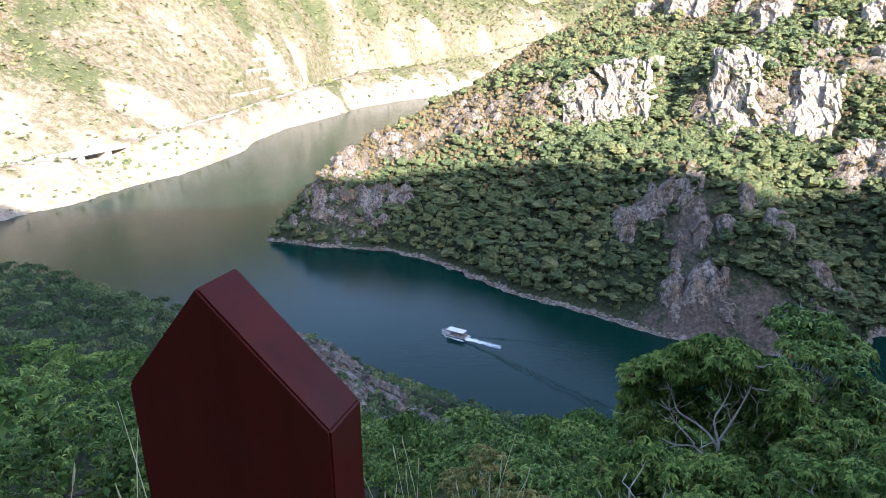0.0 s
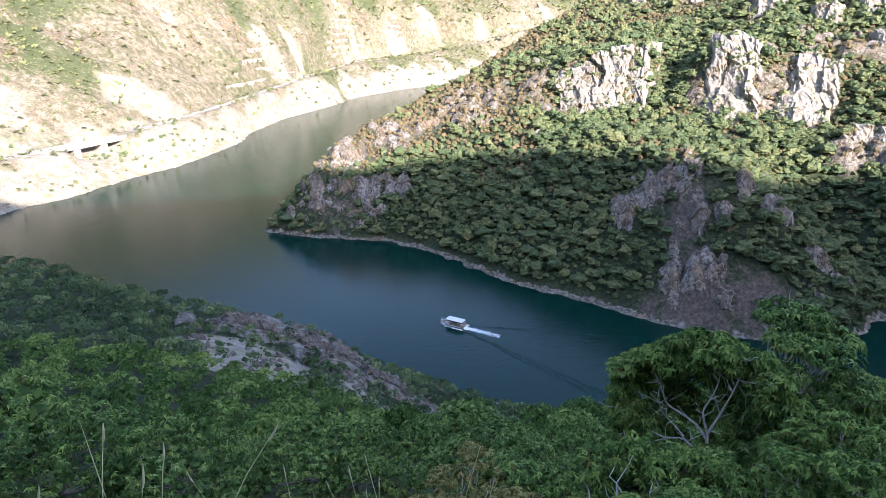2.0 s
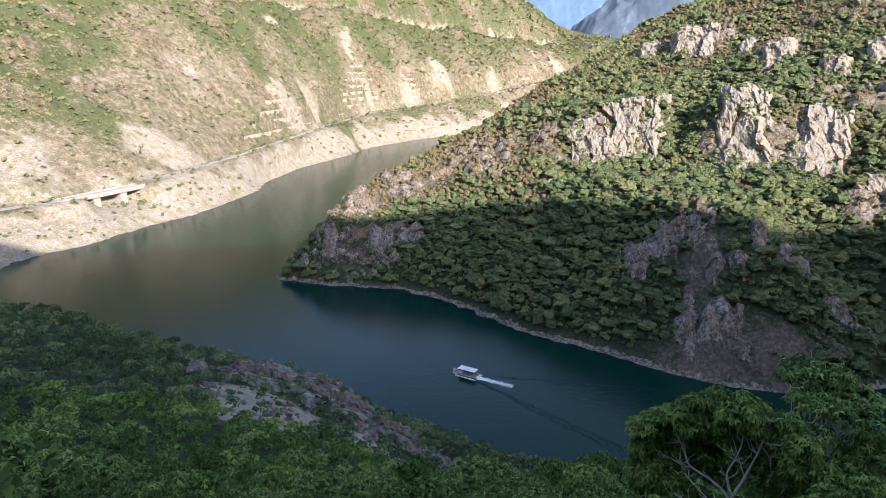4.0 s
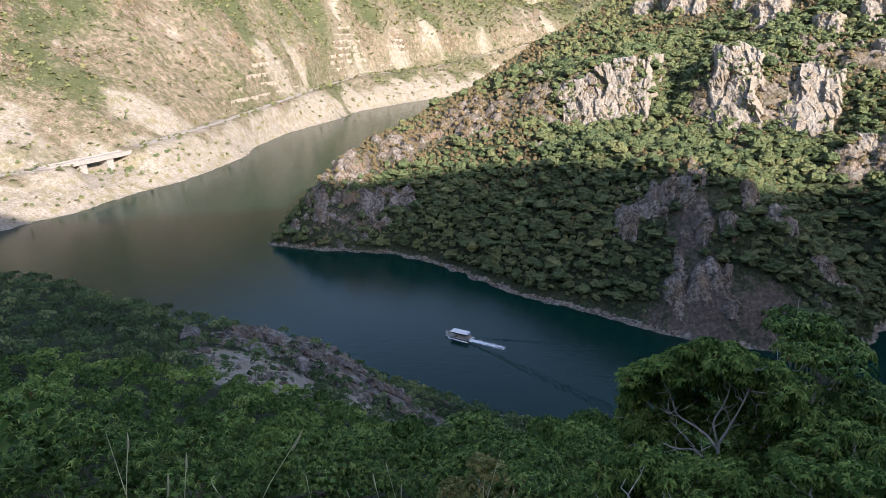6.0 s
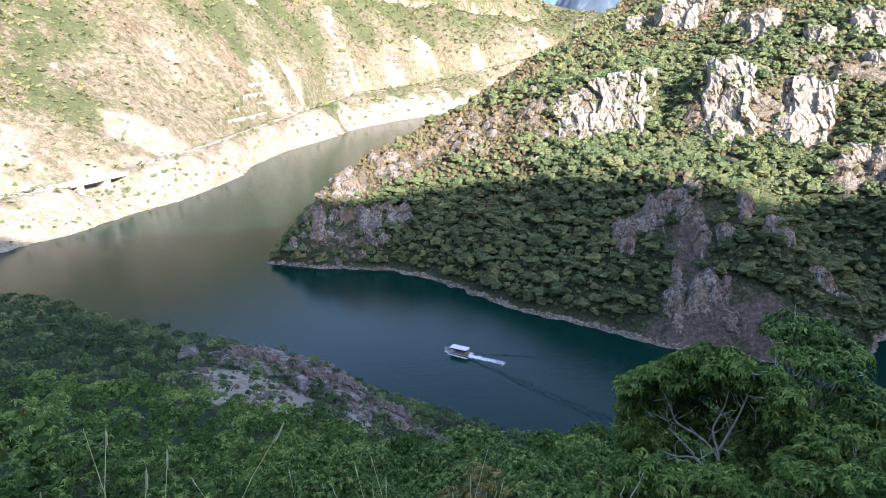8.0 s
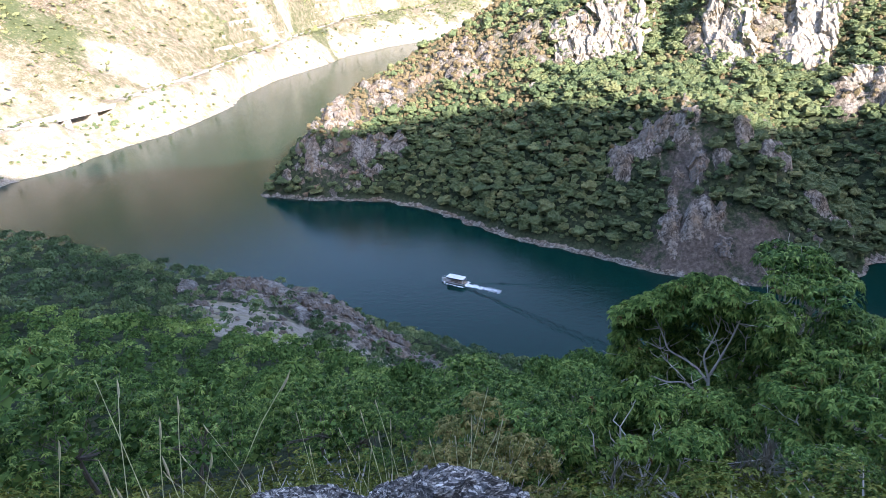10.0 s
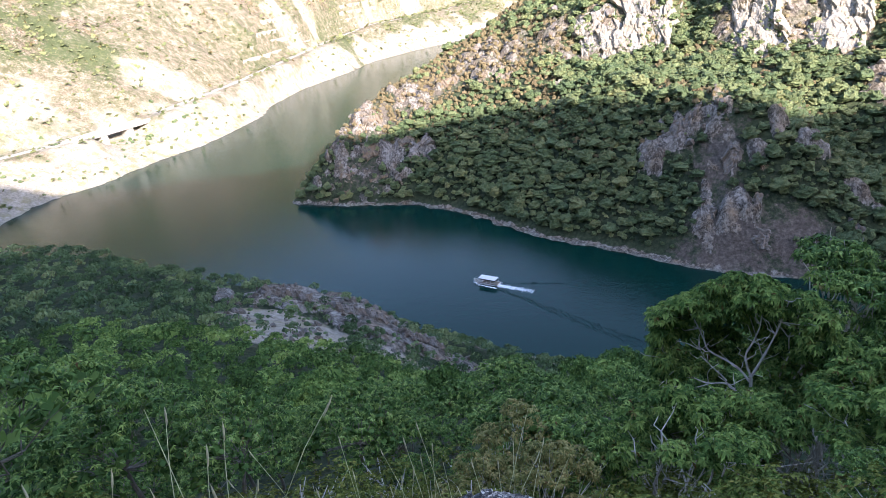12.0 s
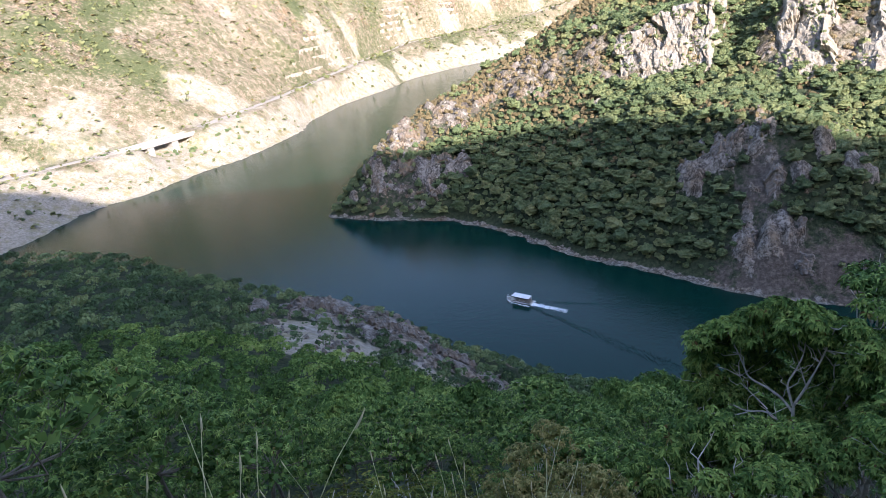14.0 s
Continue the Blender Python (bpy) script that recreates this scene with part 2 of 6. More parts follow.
# green thickets and bare brown slopes of the left bank
THICKETS = [(-32.8, 778, 45, 60, 1.0), (-29.1, 884, 60, 70, 1.0), (-28.2, 762, 28, 45, 1.1), (-17.8, 1135, 46, 40, 1.0), (-16.3, 1070, 26, 46, 0.95), (-13.4, 1180, 24, 60, 0.7), (-10.5, 1329, 28, 70, 0.95), (-9.6, 1262, 16, 40, 0.8), (-19.5, 1252, 150, 80, 0.9), (-8.2, 1711, 260, 180, 0.8), (-5.4, 1480, 22, 60, 0.8)]
BROWNS = [(-24.8, 840, 60, 50, 1.0), (-21.7, 850, 40, 40, 1.0), (-22.4, 955, 60, 44, 0.9), (-18.4, 985, 34, 30, 0.9), (-34, 690, 60, 40, 1.0), (-12, 1290, 40, 40, 0.7)]


def blobs(x, y, spots):
    out = np.zeros_like(x)
    for az, d, across, deep, strength in spots:
        c, s = math.cos(radians(az)), math.sin(radians(az))
        a = (x * c - y * s) / across
        b = (x * s + y * c - d) / deep
        out = np.maximum(out, strength * np.exp(-1.1 * (a * a + b * b)))
    return out


def rockiness(x, y, h):
    """0 to 1: how bare the ground is of soil and wood."""
    out = blobs(x, y, ROCKS)
    wide, tight = fbm(x, y, 46, 4, 3.1), fbm(x, y, 13, 4, 3.7)
    fine = fbm(x, y, 6, 2, 3.9)
    ribs = fbm(np.arctan2(x, y) * 400, np.hypot(x, y) * 0.22, 11, 4, 3.3)
    out = 0.6 * out + (0.6 * wide + 0.6 * tight + 0.55 * fine + 0.5 * ribs) * (np.hypot(x, y) > 100) * (0.4 + 0.6 * smooth(0.08, 0.4, out))
    return np.clip(smooth(0.2, 0.56, out), 0, 1)


def is_left(x, y):
    """1 on the left bank of the river, 0 elsewhere."""
    line = np.array([(-450, -400), (-380, -150), (-315, 100), (-290, 250), (-250, 350), (-200, 430), (-150, 600), (-100, 800), (-40, 1050), (40, 1260), (180, 1500), (340, 1780), (600, 2300)], float)
    return (x < np.interp(y, line[:, 1], line[:, 0])).astype(float)


def along(x, y, line):
    """Distance to a line of the plan, and the line's height there."""
    best, z = np.full(np.shape(x), 1e9), np.zeros(np.shape(x))
    for p, q in zip(line[:-1], line[1:]):
        dx, dy = q[0] - p[0], q[1] - p[1]
        t = np.clip(((x - p[0]) * dx + (y - p[1]) * dy) / (dx * dx + dy * dy), 0, 1)
        d = np.hypot(x - p[0] - t * dx, y - p[1] - t * dy)
        closer = d < best
        best, z = np.where(closer, d, best), np.where(closer, p[2] + t * (q[2] - p[2]), z)
    return best, z


def height(x, y):
    x, y = np.asarray(x, float), np.asarray(y, float)
    r = np.hypot(x, y)
    h = base_height(x, y)
    left = is_left(x, y)
    land = smooth(0.0, 10.0, h)
    rock = rockiness(x, y, h)
    amp = smooth(10, 300, r) * (1 - left * (1 - smooth(5, 75, h)) * 0.6)
    far = smooth(500, 1100, r)
    rough = fbm(x, y, 55, 5, 1.0) * (5 + 5 * far) + fbm(x, y, 230, 4, 8.0, True) * (6 + 30 * far)
    crags = fbm(x, y, 30, 5, 2.0, True) * 5 + fbm(x + 0.5 * h, y - 0.3 * h, 11, 3, 6.0, True) * 3.0
    calm = 1 - 0.8 * np.clip(blobs(x, y, CLIFFS), 0, 1)
    near = fbm(x, y, 6, 4, 4.0) * 0.5 * smooth(6, 24, r)
    gully = fbm(x * 0.9 + y * 0.25, x * 0.15 - y * 0.1, 90, 4, 12.0, True) * 14 * left * smooth(40, 160, h)
    out = h + land * amp * calm * (rough + crags * rock * (1 - far * 0.6) + gully) + near * land + (1 - land) * fbm(x, y, 9, 3, 5.0) * 1.2 * smooth(40, 160, r)
    # cut benches of the road works on the left bank
    bench = left * smooth(760, 900, r) * (1 - smooth(1350, 1600, r)) * smooth(44, 56, out) * (1 - smooth(95, 120, out))
    step = 11.0
    level = np.floor(out / step) * step + step * smooth(0.55, 0.95, out / step - np.floor(out / step))
    out = out + (level - out) * bench * 0.85
    # road beds
    for line, half in ((ROAD_LOW[:2], 7), (ROAD_LOW[2:], 8), (ROAD_HIGH, 7)):
        d, z = along(x, y, line)
        out = out + (z - out) * (1 - smooth(half, half + 22, d))
    # brink at the camera's feet
    brink = np.interp(y, (-20, -3, 0, 0.9, 1.9, 4, 8, 15, 24), (140, 131.2, 130.4, 130.1, 129.0, 126.9, 123.2, 118.2, 111.5))
    return out + (brink + fbm(x, y, 2.5, 3, 30.0) * 0.25 - out) * (1 - smooth(9, 20, r))


# ---- materials ----
def mat(name):
    m = bpy.data.materials.new(name)
    m.use_nodes = True
    nt = m.node_tree
    nt.nodes.clear()
    out = nt.nodes.new("ShaderNodeOutputMaterial")
    bsdf = nt.nodes.new("ShaderNodeBsdfPrincipled")
    nt.links.new(bsdf.outputs[0], out.inputs[0])
    return m, nt, bsdf, out


def node(nt, kind, **values):
    n = nt.nodes.new(kind)
    for key, value in values.items():
        n.inputs[key].default_value = value
    return n


def coords(nt):
    return nt.nodes.new("ShaderNodeTexCoord").outputs["Object"]


def noise_tex(nt, vector, scale, detail=6.0, rough=0.6):
    n = node(nt, "ShaderNodeTexNoise", Scale=scale, Detail=detail, Roughness=rough)
    nt.links.new(vector, n.inputs["Vector"])
    return n.outputs["Fac"]


def ramp(nt, fac, stops):
    n = nt.nodes.new("ShaderNodeValToRGB")
    el = n.color_ramp.elements
    while len(el) < len(stops):
        el.new(0.5)
    for e, (p, c) in zip(el, stops):
        e.position, e.color = p, (*c, 1) if len(c) == 3 else c
    nt.links.new(fac, n.inputs[0])
    return n.outputs[0]


def mix(nt, fac, a, b, blend="MIX"):
    n = nt.nodes.new("ShaderNodeMix")
    n.data_type, n.blend_type = "RGBA", blend
    for socket, v in ((n.inputs[0], fac), (n.inputs[6], a), (n.inputs[7], b)):
        if isinstance(v, (int, float)):
            socket.default_value = v
        elif isinstance(v, tuple):
            socket.default_value = (*v, 1)
        else:
            nt.links.new(v, socket)
    return n.outputs[2]


def maths(nt, op, a, b=0.0):
    n = nt.nodes.new("ShaderNodeMath")
    n.operation = op
    n.use_clamp = True
    for socket, v in ((n.inputs[0], a), (n.inputs[1], b)):
        if isinstance(v, (int, float)):
            socket.default_value = v
        else:
            nt.links.new(v, socket)
    return n.outputs[0]


def bump(nt, bsdf, heightfield, strength, distance):
    b = node(nt, "ShaderNodeBump", Strength=strength, Distance=distance)
    nt.links.new(heightfield, b.inputs["Height"])
    nt.links.new(b.outputs[0], bsdf.inputs["Normal"])


def attr(nt, name):
    n = nt.nodes.new("ShaderNodeAttribute")
    n.attribute_name = name
    return n


def ground_material():
    m, nt, bsdf, _ = mat("hillside")
    p = coords(nt)
    cover = attr(nt, "cover")                 # red: bare rock, green: grass and scrub, blue: pale gravel
    split = nt.nodes.new("ShaderNodeSeparateColor")
    nt.links.new(cover.outputs["Color"], split.inputs[0])
    big, mid, small, fine = (noise_tex(nt, p, s) for s in (0.02, 0.12, 0.6, 3.0))
    soil = ramp(nt, mid, [(0.3, (0.18, 0.138, 0.102)), (0.5, (0.3, 0.242, 0.18)), (0.7, (0.4, 0.335, 0.26))])
    soil = mix(nt, ramp(nt, small, [(0.45, (0, 0, 0)), (0.62, (0.8, 0.8, 0.8))]), soil, (0.13, 0.11, 0.06))
    # alpha also paints sunlight: paler soil and grass, warmer stone; dark tones in shade
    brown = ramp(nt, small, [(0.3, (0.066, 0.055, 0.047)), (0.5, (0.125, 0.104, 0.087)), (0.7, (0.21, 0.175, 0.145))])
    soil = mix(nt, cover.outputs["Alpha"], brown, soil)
    stretch = node(nt, "ShaderNodeMapping", Scale=(1.0, 1.0, 0.4))
    nt.links.new(p, stretch.inputs[0])
    face, joint = noise_tex(nt, stretch.outputs[0], 0.08, 6, 0.75), noise_tex(nt, stretch.outputs[0], 0.3, 5, 0.7)
    crack = mix(nt, 1.0, ramp(nt, face, [(0.455, (1, 1, 1)), (0.49, (0.3, 0.29, 0.28)), (0.525, (1, 1, 1))]), ramp(nt, joint, [(0.44, (1, 1, 1)), (0.485, (0.42, 0.4, 0.38)), (0.53, (1, 1, 1))]), "MULTIPLY")
    stone = ramp(nt, small, [(0.28, (0.10, 0.09, 0.08)), (0.42, (0.215, 0.196, 0.172)), (0.6, (0.36, 0.335, 0.3)), (0.75, (0.22, 0.183, 0.15))])
    rusty = ramp(nt, mid, [(0.45, (1, 1, 1)), (0.68, (0.88, 0.72, 0.56))])
    sun_warmth = mix(nt, cover.outputs["Alpha"], (1.0, 1.0, 1.0), (1.04, 0.92, 0.78))
    stone = mix(nt, 1.0, mix(nt, 1.0, mix(nt, 1.0, stone, rusty, "MULTIPLY"), sun_warmth, "MULTIPLY"), crack, "MULTIPLY")
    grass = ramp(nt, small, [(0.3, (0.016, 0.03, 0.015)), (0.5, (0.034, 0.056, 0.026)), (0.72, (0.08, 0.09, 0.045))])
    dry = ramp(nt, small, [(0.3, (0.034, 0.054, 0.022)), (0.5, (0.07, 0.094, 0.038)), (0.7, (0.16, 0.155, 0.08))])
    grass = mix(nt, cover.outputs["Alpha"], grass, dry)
    pale = ramp(nt, small, [(0.3, (0.22, 0.188, 0.148)), (0.5, (0.36, 0.316, 0.256)), (0.7, (0.46, 0.415, 0.35))])
    pale = mix(nt, ramp(nt, mid, [(0.5, (0, 0, 0)), (0.62, (0.8, 0.8, 0.8))]), pale, (0.26, 0.23, 0.13))
    ragged = nt.nodes.new("ShaderNodeMath")
    ragged.operation = "MULTIPLY_ADD"
    nt.links.new(noise_tex(nt, p, 0.22, 9, 0.75), ragged.inputs[0])
    ragged.inputs[1].default_value = 2.2
    nt.links.new(maths(nt, "SUBTRACT", split.outputs[1], 0.0), ragged.inputs[2])
    c = mix(nt, ramp(nt, maths(nt, "SUBTRACT", ragged.outputs[0], 1.1), [(0.3, (0, 0, 0)), (0.62, (0.9, 0.9, 0.9))]), soil, grass)
    c = mix(nt, ramp(nt, maths(nt, "ADD", split.outputs[2], maths(nt, "SUBTRACT", mid, 0.5)), [(0.4, (0, 0, 0)), (0.6, (1, 1, 1))]), c, pale)
    c = mix(nt, ramp(nt, maths(nt, "ADD", split.outputs[0], maths(nt, "MULTIPLY", maths(nt, "SUBTRACT", noise_tex(nt, p, 0.3, 7, 0.7), 0.38), 1.4)), [(0.42, (0, 0, 0)), (0.52, (1, 1, 1))]), c, stone)
    low = noise_tex(nt, p, 0.13, 9, 0.8)
    speckle = ramp(nt, low, [(0.47, (0, 0, 0)), (0.53, (0.62, 0.62, 0.62))])
    speckle = mix(nt, 1.0, speckle, mix(nt, 1.0, cover.outputs["Alpha"], maths(nt, "SUBTRACT", 1.0, maths(nt, "MULTIPLY", split.outputs[2], 0.75)), "MULTIPLY"), "MULTIPLY")
    c = mix(nt, speckle, c, (0.065, 0.08, 0.03))
    nt.links.new(c, bsdf.inputs["Base Color"])
    bsdf.inputs["Roughness"].default_value = 0.95
    bsdf.inputs["Specular IOR Level"].default_value = 0.15
    bump(nt, bsdf, maths(nt, "ADD", maths(nt, "MULTIPLY", small, 0.7), maths(nt, "MULTIPLY", fine, 0.3)), 0.9, 1.2)
    return m


def leaf_material(name, dark, middle, light, dry=(0.14, 0.085, 0.03), dry_share=0.06, leafy=0.4, masses=0.0):
    """Leaves: the tint of each tree and of each leaf varies; some light goes through."""
    m, nt, bsdf, out = mat(name)
    geo = nt.nodes.new("ShaderNodeNewGeometry")
    tint = attr(nt, "tint").outputs["Fac"]
    v = maths(nt, "ADD", maths(nt, "MULTIPLY", tint, 1 - leafy), maths(nt, "MULTIPLY", geo.outputs["Random Per Island"], leafy))
    if masses:
        # leaf masses of a far crown: uneven tone and relief about half a metre across
        p = coords(nt)
        fine, coarse = noise_tex(nt, p, 2.6, 4, 0.7), noise_tex(nt, p, 0.9, 3, 0.6)
        v = maths(nt, "ADD", maths(nt, "MULTIPLY", v, 1 - masses), maths(nt, "MULTIPLY", ramp(nt, fine, [(0.36, (0, 0, 0)), (0.64, (1, 1, 1))]), masses))
        bump(nt, bsdf, maths(nt, "ADD", maths(nt, "MULTIPLY", fine, 0.5), maths(nt, "MULTIPLY", coarse, 0.5)), 1.0, 1.6)
    c = ramp(nt, v, [(0.0, dark), (0.45, middle), (0.9, light), (1.0 - dry_share * 0.2, dry)])
    nt.links.new(c, bsdf.inputs["Base Color"])
    bsdf.inputs["Roughness"].default_value = 0.55
    bsdf.inputs["Specular IOR Level"].default_value = 0.12
    tr = nt.nodes.new("ShaderNodeBsdfTranslucent")
    nt.links.new(c, tr.inputs[0])
    mx = nt.nodes.new("ShaderNodeMixShader")
    mx.inputs[0].default_value = 0.08
    nt.links.new(bsdf.outputs[0], mx.inputs[1])
    nt.links.new(tr.outputs[0], mx.inputs[2])
    nt.links.new(mx.outputs[0], out.inputs[0])
    return m


def water_material():
    m, nt, bsdf, _ = mat("lake_water")
    p = coords(nt)
    bsdf.inputs["Base Color"].default_value = (0.002, 0.027, 0.021, 1)
    bsdf.inputs["Roughness"].default_value = 0.07
    bsdf.inputs["IOR"].default_value = 1.24
    bump(nt, bsdf, maths(nt, "ADD", maths(nt, "MULTIPLY", noise_tex(nt, p, 0.35, 3), 0.6), maths(nt, "MULTIPLY", noise_tex(nt, p, 1.6, 3), 0.4)), 0.2, 0.6)
    return m


def plain(name, c, rough=0.6, metal=0.0, vary=0.2, scale=4.0, spec=0.4):
    m, nt, bsdf, _ = mat(name)
    p = coords(nt)
    n = noise_tex(nt, p, scale)
    lo, hi = tuple(v * (1 - vary) for v in c), tuple(min(1, v * (1 + vary)) for v in c)
    nt.links.new(ramp(nt, n, [(0.3, lo), (0.7, hi)]), bsdf.inputs["Base Color"])
    bsdf.inputs["Roughness"].default_value, bsdf.inputs["Metallic"].default_value = rough, metal
    bsdf.inputs["Specular IOR Level"].default_value = spec
    bump(nt, bsdf, noise_tex(nt, p, scale * 6), 0.15, 0.02)
    return m


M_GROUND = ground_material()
M_WATER = water_material()
M_WOOD_FAR = leaf_material("broadleaf_wood", (0.046, 0.08, 0.043), (0.15, 0.205, 0.095), (0.335, 0.33, 0.148), leafy=0.16, masses=0.45)
M_WOOD_DRY = leaf_material("dry_scrub", (0.09, 0.084, 0.042), (0.22, 0.176, 0.094), (0.34, 0.255, 0.145), leafy=0.16, masses=0.4)
M_SCRUB = leaf_material("valley_scrub", (0.095, 0.115, 0.052), (0.155, 0.178, 0.078), (0.23, 0.235, 0.11), leafy=0.16)
M_LEAF = leaf_material("near_leaves", (0.012, 0.034, 0.011), (0.09, 0.17, 0.04), (0.34, 0.45, 0.12))
# haze over the spur mixed into its leaf green: more muted, bluer
M_SPUR_HAZE_LEAF = leaf_material("hazed_spur_leaves", (0.024, 0.046, 0.026), (0.095, 0.155, 0.066), (0.26, 0.32, 0.14), leafy=0.16)
M_BARK_DARK = plain("brown_bark", (0.19, 0.165, 0.14), 0.9, vary=0.35, scale=9)
M_BARK = plain("grey_bark", (0.5, 0.465, 0.42), 0.9, vary=0.35, scale=9)


# ---- mesh helpers ----
def mesh_object(name, verts, faces, material, tint=None, smooth_faces=False):
    """A mesh from arrays: verts (n, 3), faces (m, k)."""
    verts, faces = np.asarray(verts, np.float32), np.asarray(faces, np.int32)
    me = bpy.data.meshes.new(name)
    me.vertices.add(len(verts))
    me.vertices.foreach_set("co", verts.ravel())
    me.loops.add(faces.size)
    me.loops.foreach_set("vertex_index", faces.ravel())
    me.polygons.add(len(faces))
    k = faces.shape[1]
    me.polygons.foreach_set("loop_start", np.arange(0, faces.size, k, dtype=np.int32))
    me.polygons.foreach_set("loop_total", np.full(len(faces), k, dtype=np.int32))
    me.polygons.foreach_set("use_smooth", np.full(len(faces), smooth_faces))
    if tint is not None:
        a = me.attributes.new("tint", "FLOAT", "POINT")
        a.data.foreach_set("value", np.asarray(tint, np.float32))
    me.materials.append(material)
    me.update(calc_edges=True)
    return new(name, me)


def part(name, bm, material, parent, label=""):
    me = bpy.data.meshes.new(name)
    bm.to_mesh(me)
    bm.free()
    me.materials.append(material)
    ob = new(name, me)
    ob.parent = parent
    if label:
        tagged(ob, label)
    return ob


# ---- ground: one sheet, finer towards the camera's side ----
angles = np.radians(np.concatenate([np.arange(-180, -60, 3.0), np.arange(-60, -44, 1.0), np.arange(-44, 44, 0.31), np.arange(44, 60, 1.0), np.arange(60, 112, 3.0), np.arange(112, 132, 0.6), np.arange(132, 180, 3.0)]))
rings = [0.004, 0.5]
while rings[-1] < 4700:
    r_now = rings[-1]
    rings.append(r_now + (0.25 if r_now < 8 else r_now * 0.022 if r_now < 150 else 3.2 if r_now < 255 else 2.3 if r_now < 760 else r_now * 0.0085 if r_now < 2450 else r_now * 0.05))
rings = np.array(rings)
RR, AA = np.meshgrid(rings, angles, indexing="ij")
GX, GY = RR * np.sin(AA), RR * np.cos(AA)
GZ = height(GX, GY)
n_r, n_a = GX.shape
idx = np.arange(n_r * n_a).reshape(n_r, n_a)
nxt = np.roll(idx, -1, axis=1)
quads = np.stack([idx[:-1], nxt[:-1], nxt[1:], idx[1:]], -1).reshape(-1, 4)
verts = np.stack([GX, GY, GZ], -1).reshape(-1, 3)
ground = mesh_object("ground", verts, quads[:, ::-1], M_GROUND, smooth_faces=True)
tagged(ground, "tan and green rocky valley slopes with scree, cliffs and scrub", "hillside", kind="structure")


def cover_of(x, y, h):
    left = is_left(x, y)
    r = np.hypot(x, y)
    rock = rockiness(x, y, h) * (1 - left)
    strip = (1 - left) * (1 - smooth(0.4, 1.3, h + 1.6 * fbm(x, y, 16, 3, 15.0))) * (r > 60)
    rock = np.maximum(rock, strip)
    green_far = 0.92 + 0.35 * fbm(x, y, 70, 3, 9.0) - (0.2 * smooth(52, 68, h) + 0.75 * blobs(x, y, BARE)) * (r > 240)
    az = np.degrees(np.arctan2(x, y))
    green_left = 0.31 + 0.9 * fbm(x, y, 150, 5, 10.0) + 0.42 * smooth(120, 260, h) + 0.25 * smooth(-24, -34, az) * smooth(60, 110, h) + 0.42 * blobs(x, y, THICKETS) - 0.5 * blobs(x, y, BROWNS)
    green = np.where(left > 0, green_left, green_far + 0.5 * (r < 60))
    d_high, _ = along(x, y, ROAD_HIGH)
    pale = np.clip(0.92 - smooth(10, 60, h) + 1.3 * fbm(x, y, 60, 5, 11.0), 0, 1) * (h < 130)
    pale = left * np.clip(np.maximum(pale, np.maximum(0.8 * blobs(x, y, SCARS) + 1.1 * fbm(x, y, 50, 5, 14.0) - 0.12, 1.05 - d_high / 30)), 0, 1)
    rock_left = left * np.clip(1.7 * fbm(x, y, 60, 5, 13.0) + 0.12, 0, 1) * smooth(60, 110, h)
    pale = np.maximum(pale, np.clip(blobs(x, y, SCREE) + 0.5 * fbm(x, y, 8, 3, 16.0), 0, 1) * (r < 190))
    return np.stack([np.clip(np.maximum(rock, rock_left), 0, 1), np.clip(green, 0, 1), np.clip(pale, 0, 1)], -1)


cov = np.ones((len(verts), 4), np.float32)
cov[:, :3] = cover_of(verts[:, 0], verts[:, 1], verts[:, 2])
# sunlight put into the ground colour above the headland's shade edge, broken by noise
sunlit_upland = smooth(38, 90, verts[:, 2] + 24 * fbm(verts[:, 0], verts[:, 1], 40, 3, 26.0)) * (np.hypot(verts[:, 0], verts[:, 1]) > 230)
cov[:, 3] = np.maximum(is_left(verts[:, 0], verts[:, 1]), 0.6 * sunlit_upland)
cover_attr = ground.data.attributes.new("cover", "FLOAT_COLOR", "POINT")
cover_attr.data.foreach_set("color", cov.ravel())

# ---- water ----
wx, wy = np.meshgrid([-900, -300, 0, 300, 900], [-600, 0, 600, 1400, 2400], indexing="ij")
wi = np.arange(25).reshape(5, 5)
water = mesh_object("water", np.stack([wx, wy, np.zeros_like(wx)], -1).reshape(-1, 3), np.stack([wi[:-1, :-1], wi[1:, :-1], wi[1:, 1:], wi[:-1, 1:]], -1).reshape(-1, 4), M_WATER)
tagged(water, "dark blue-green calm lake with small ripples", "lake", kind="structure")


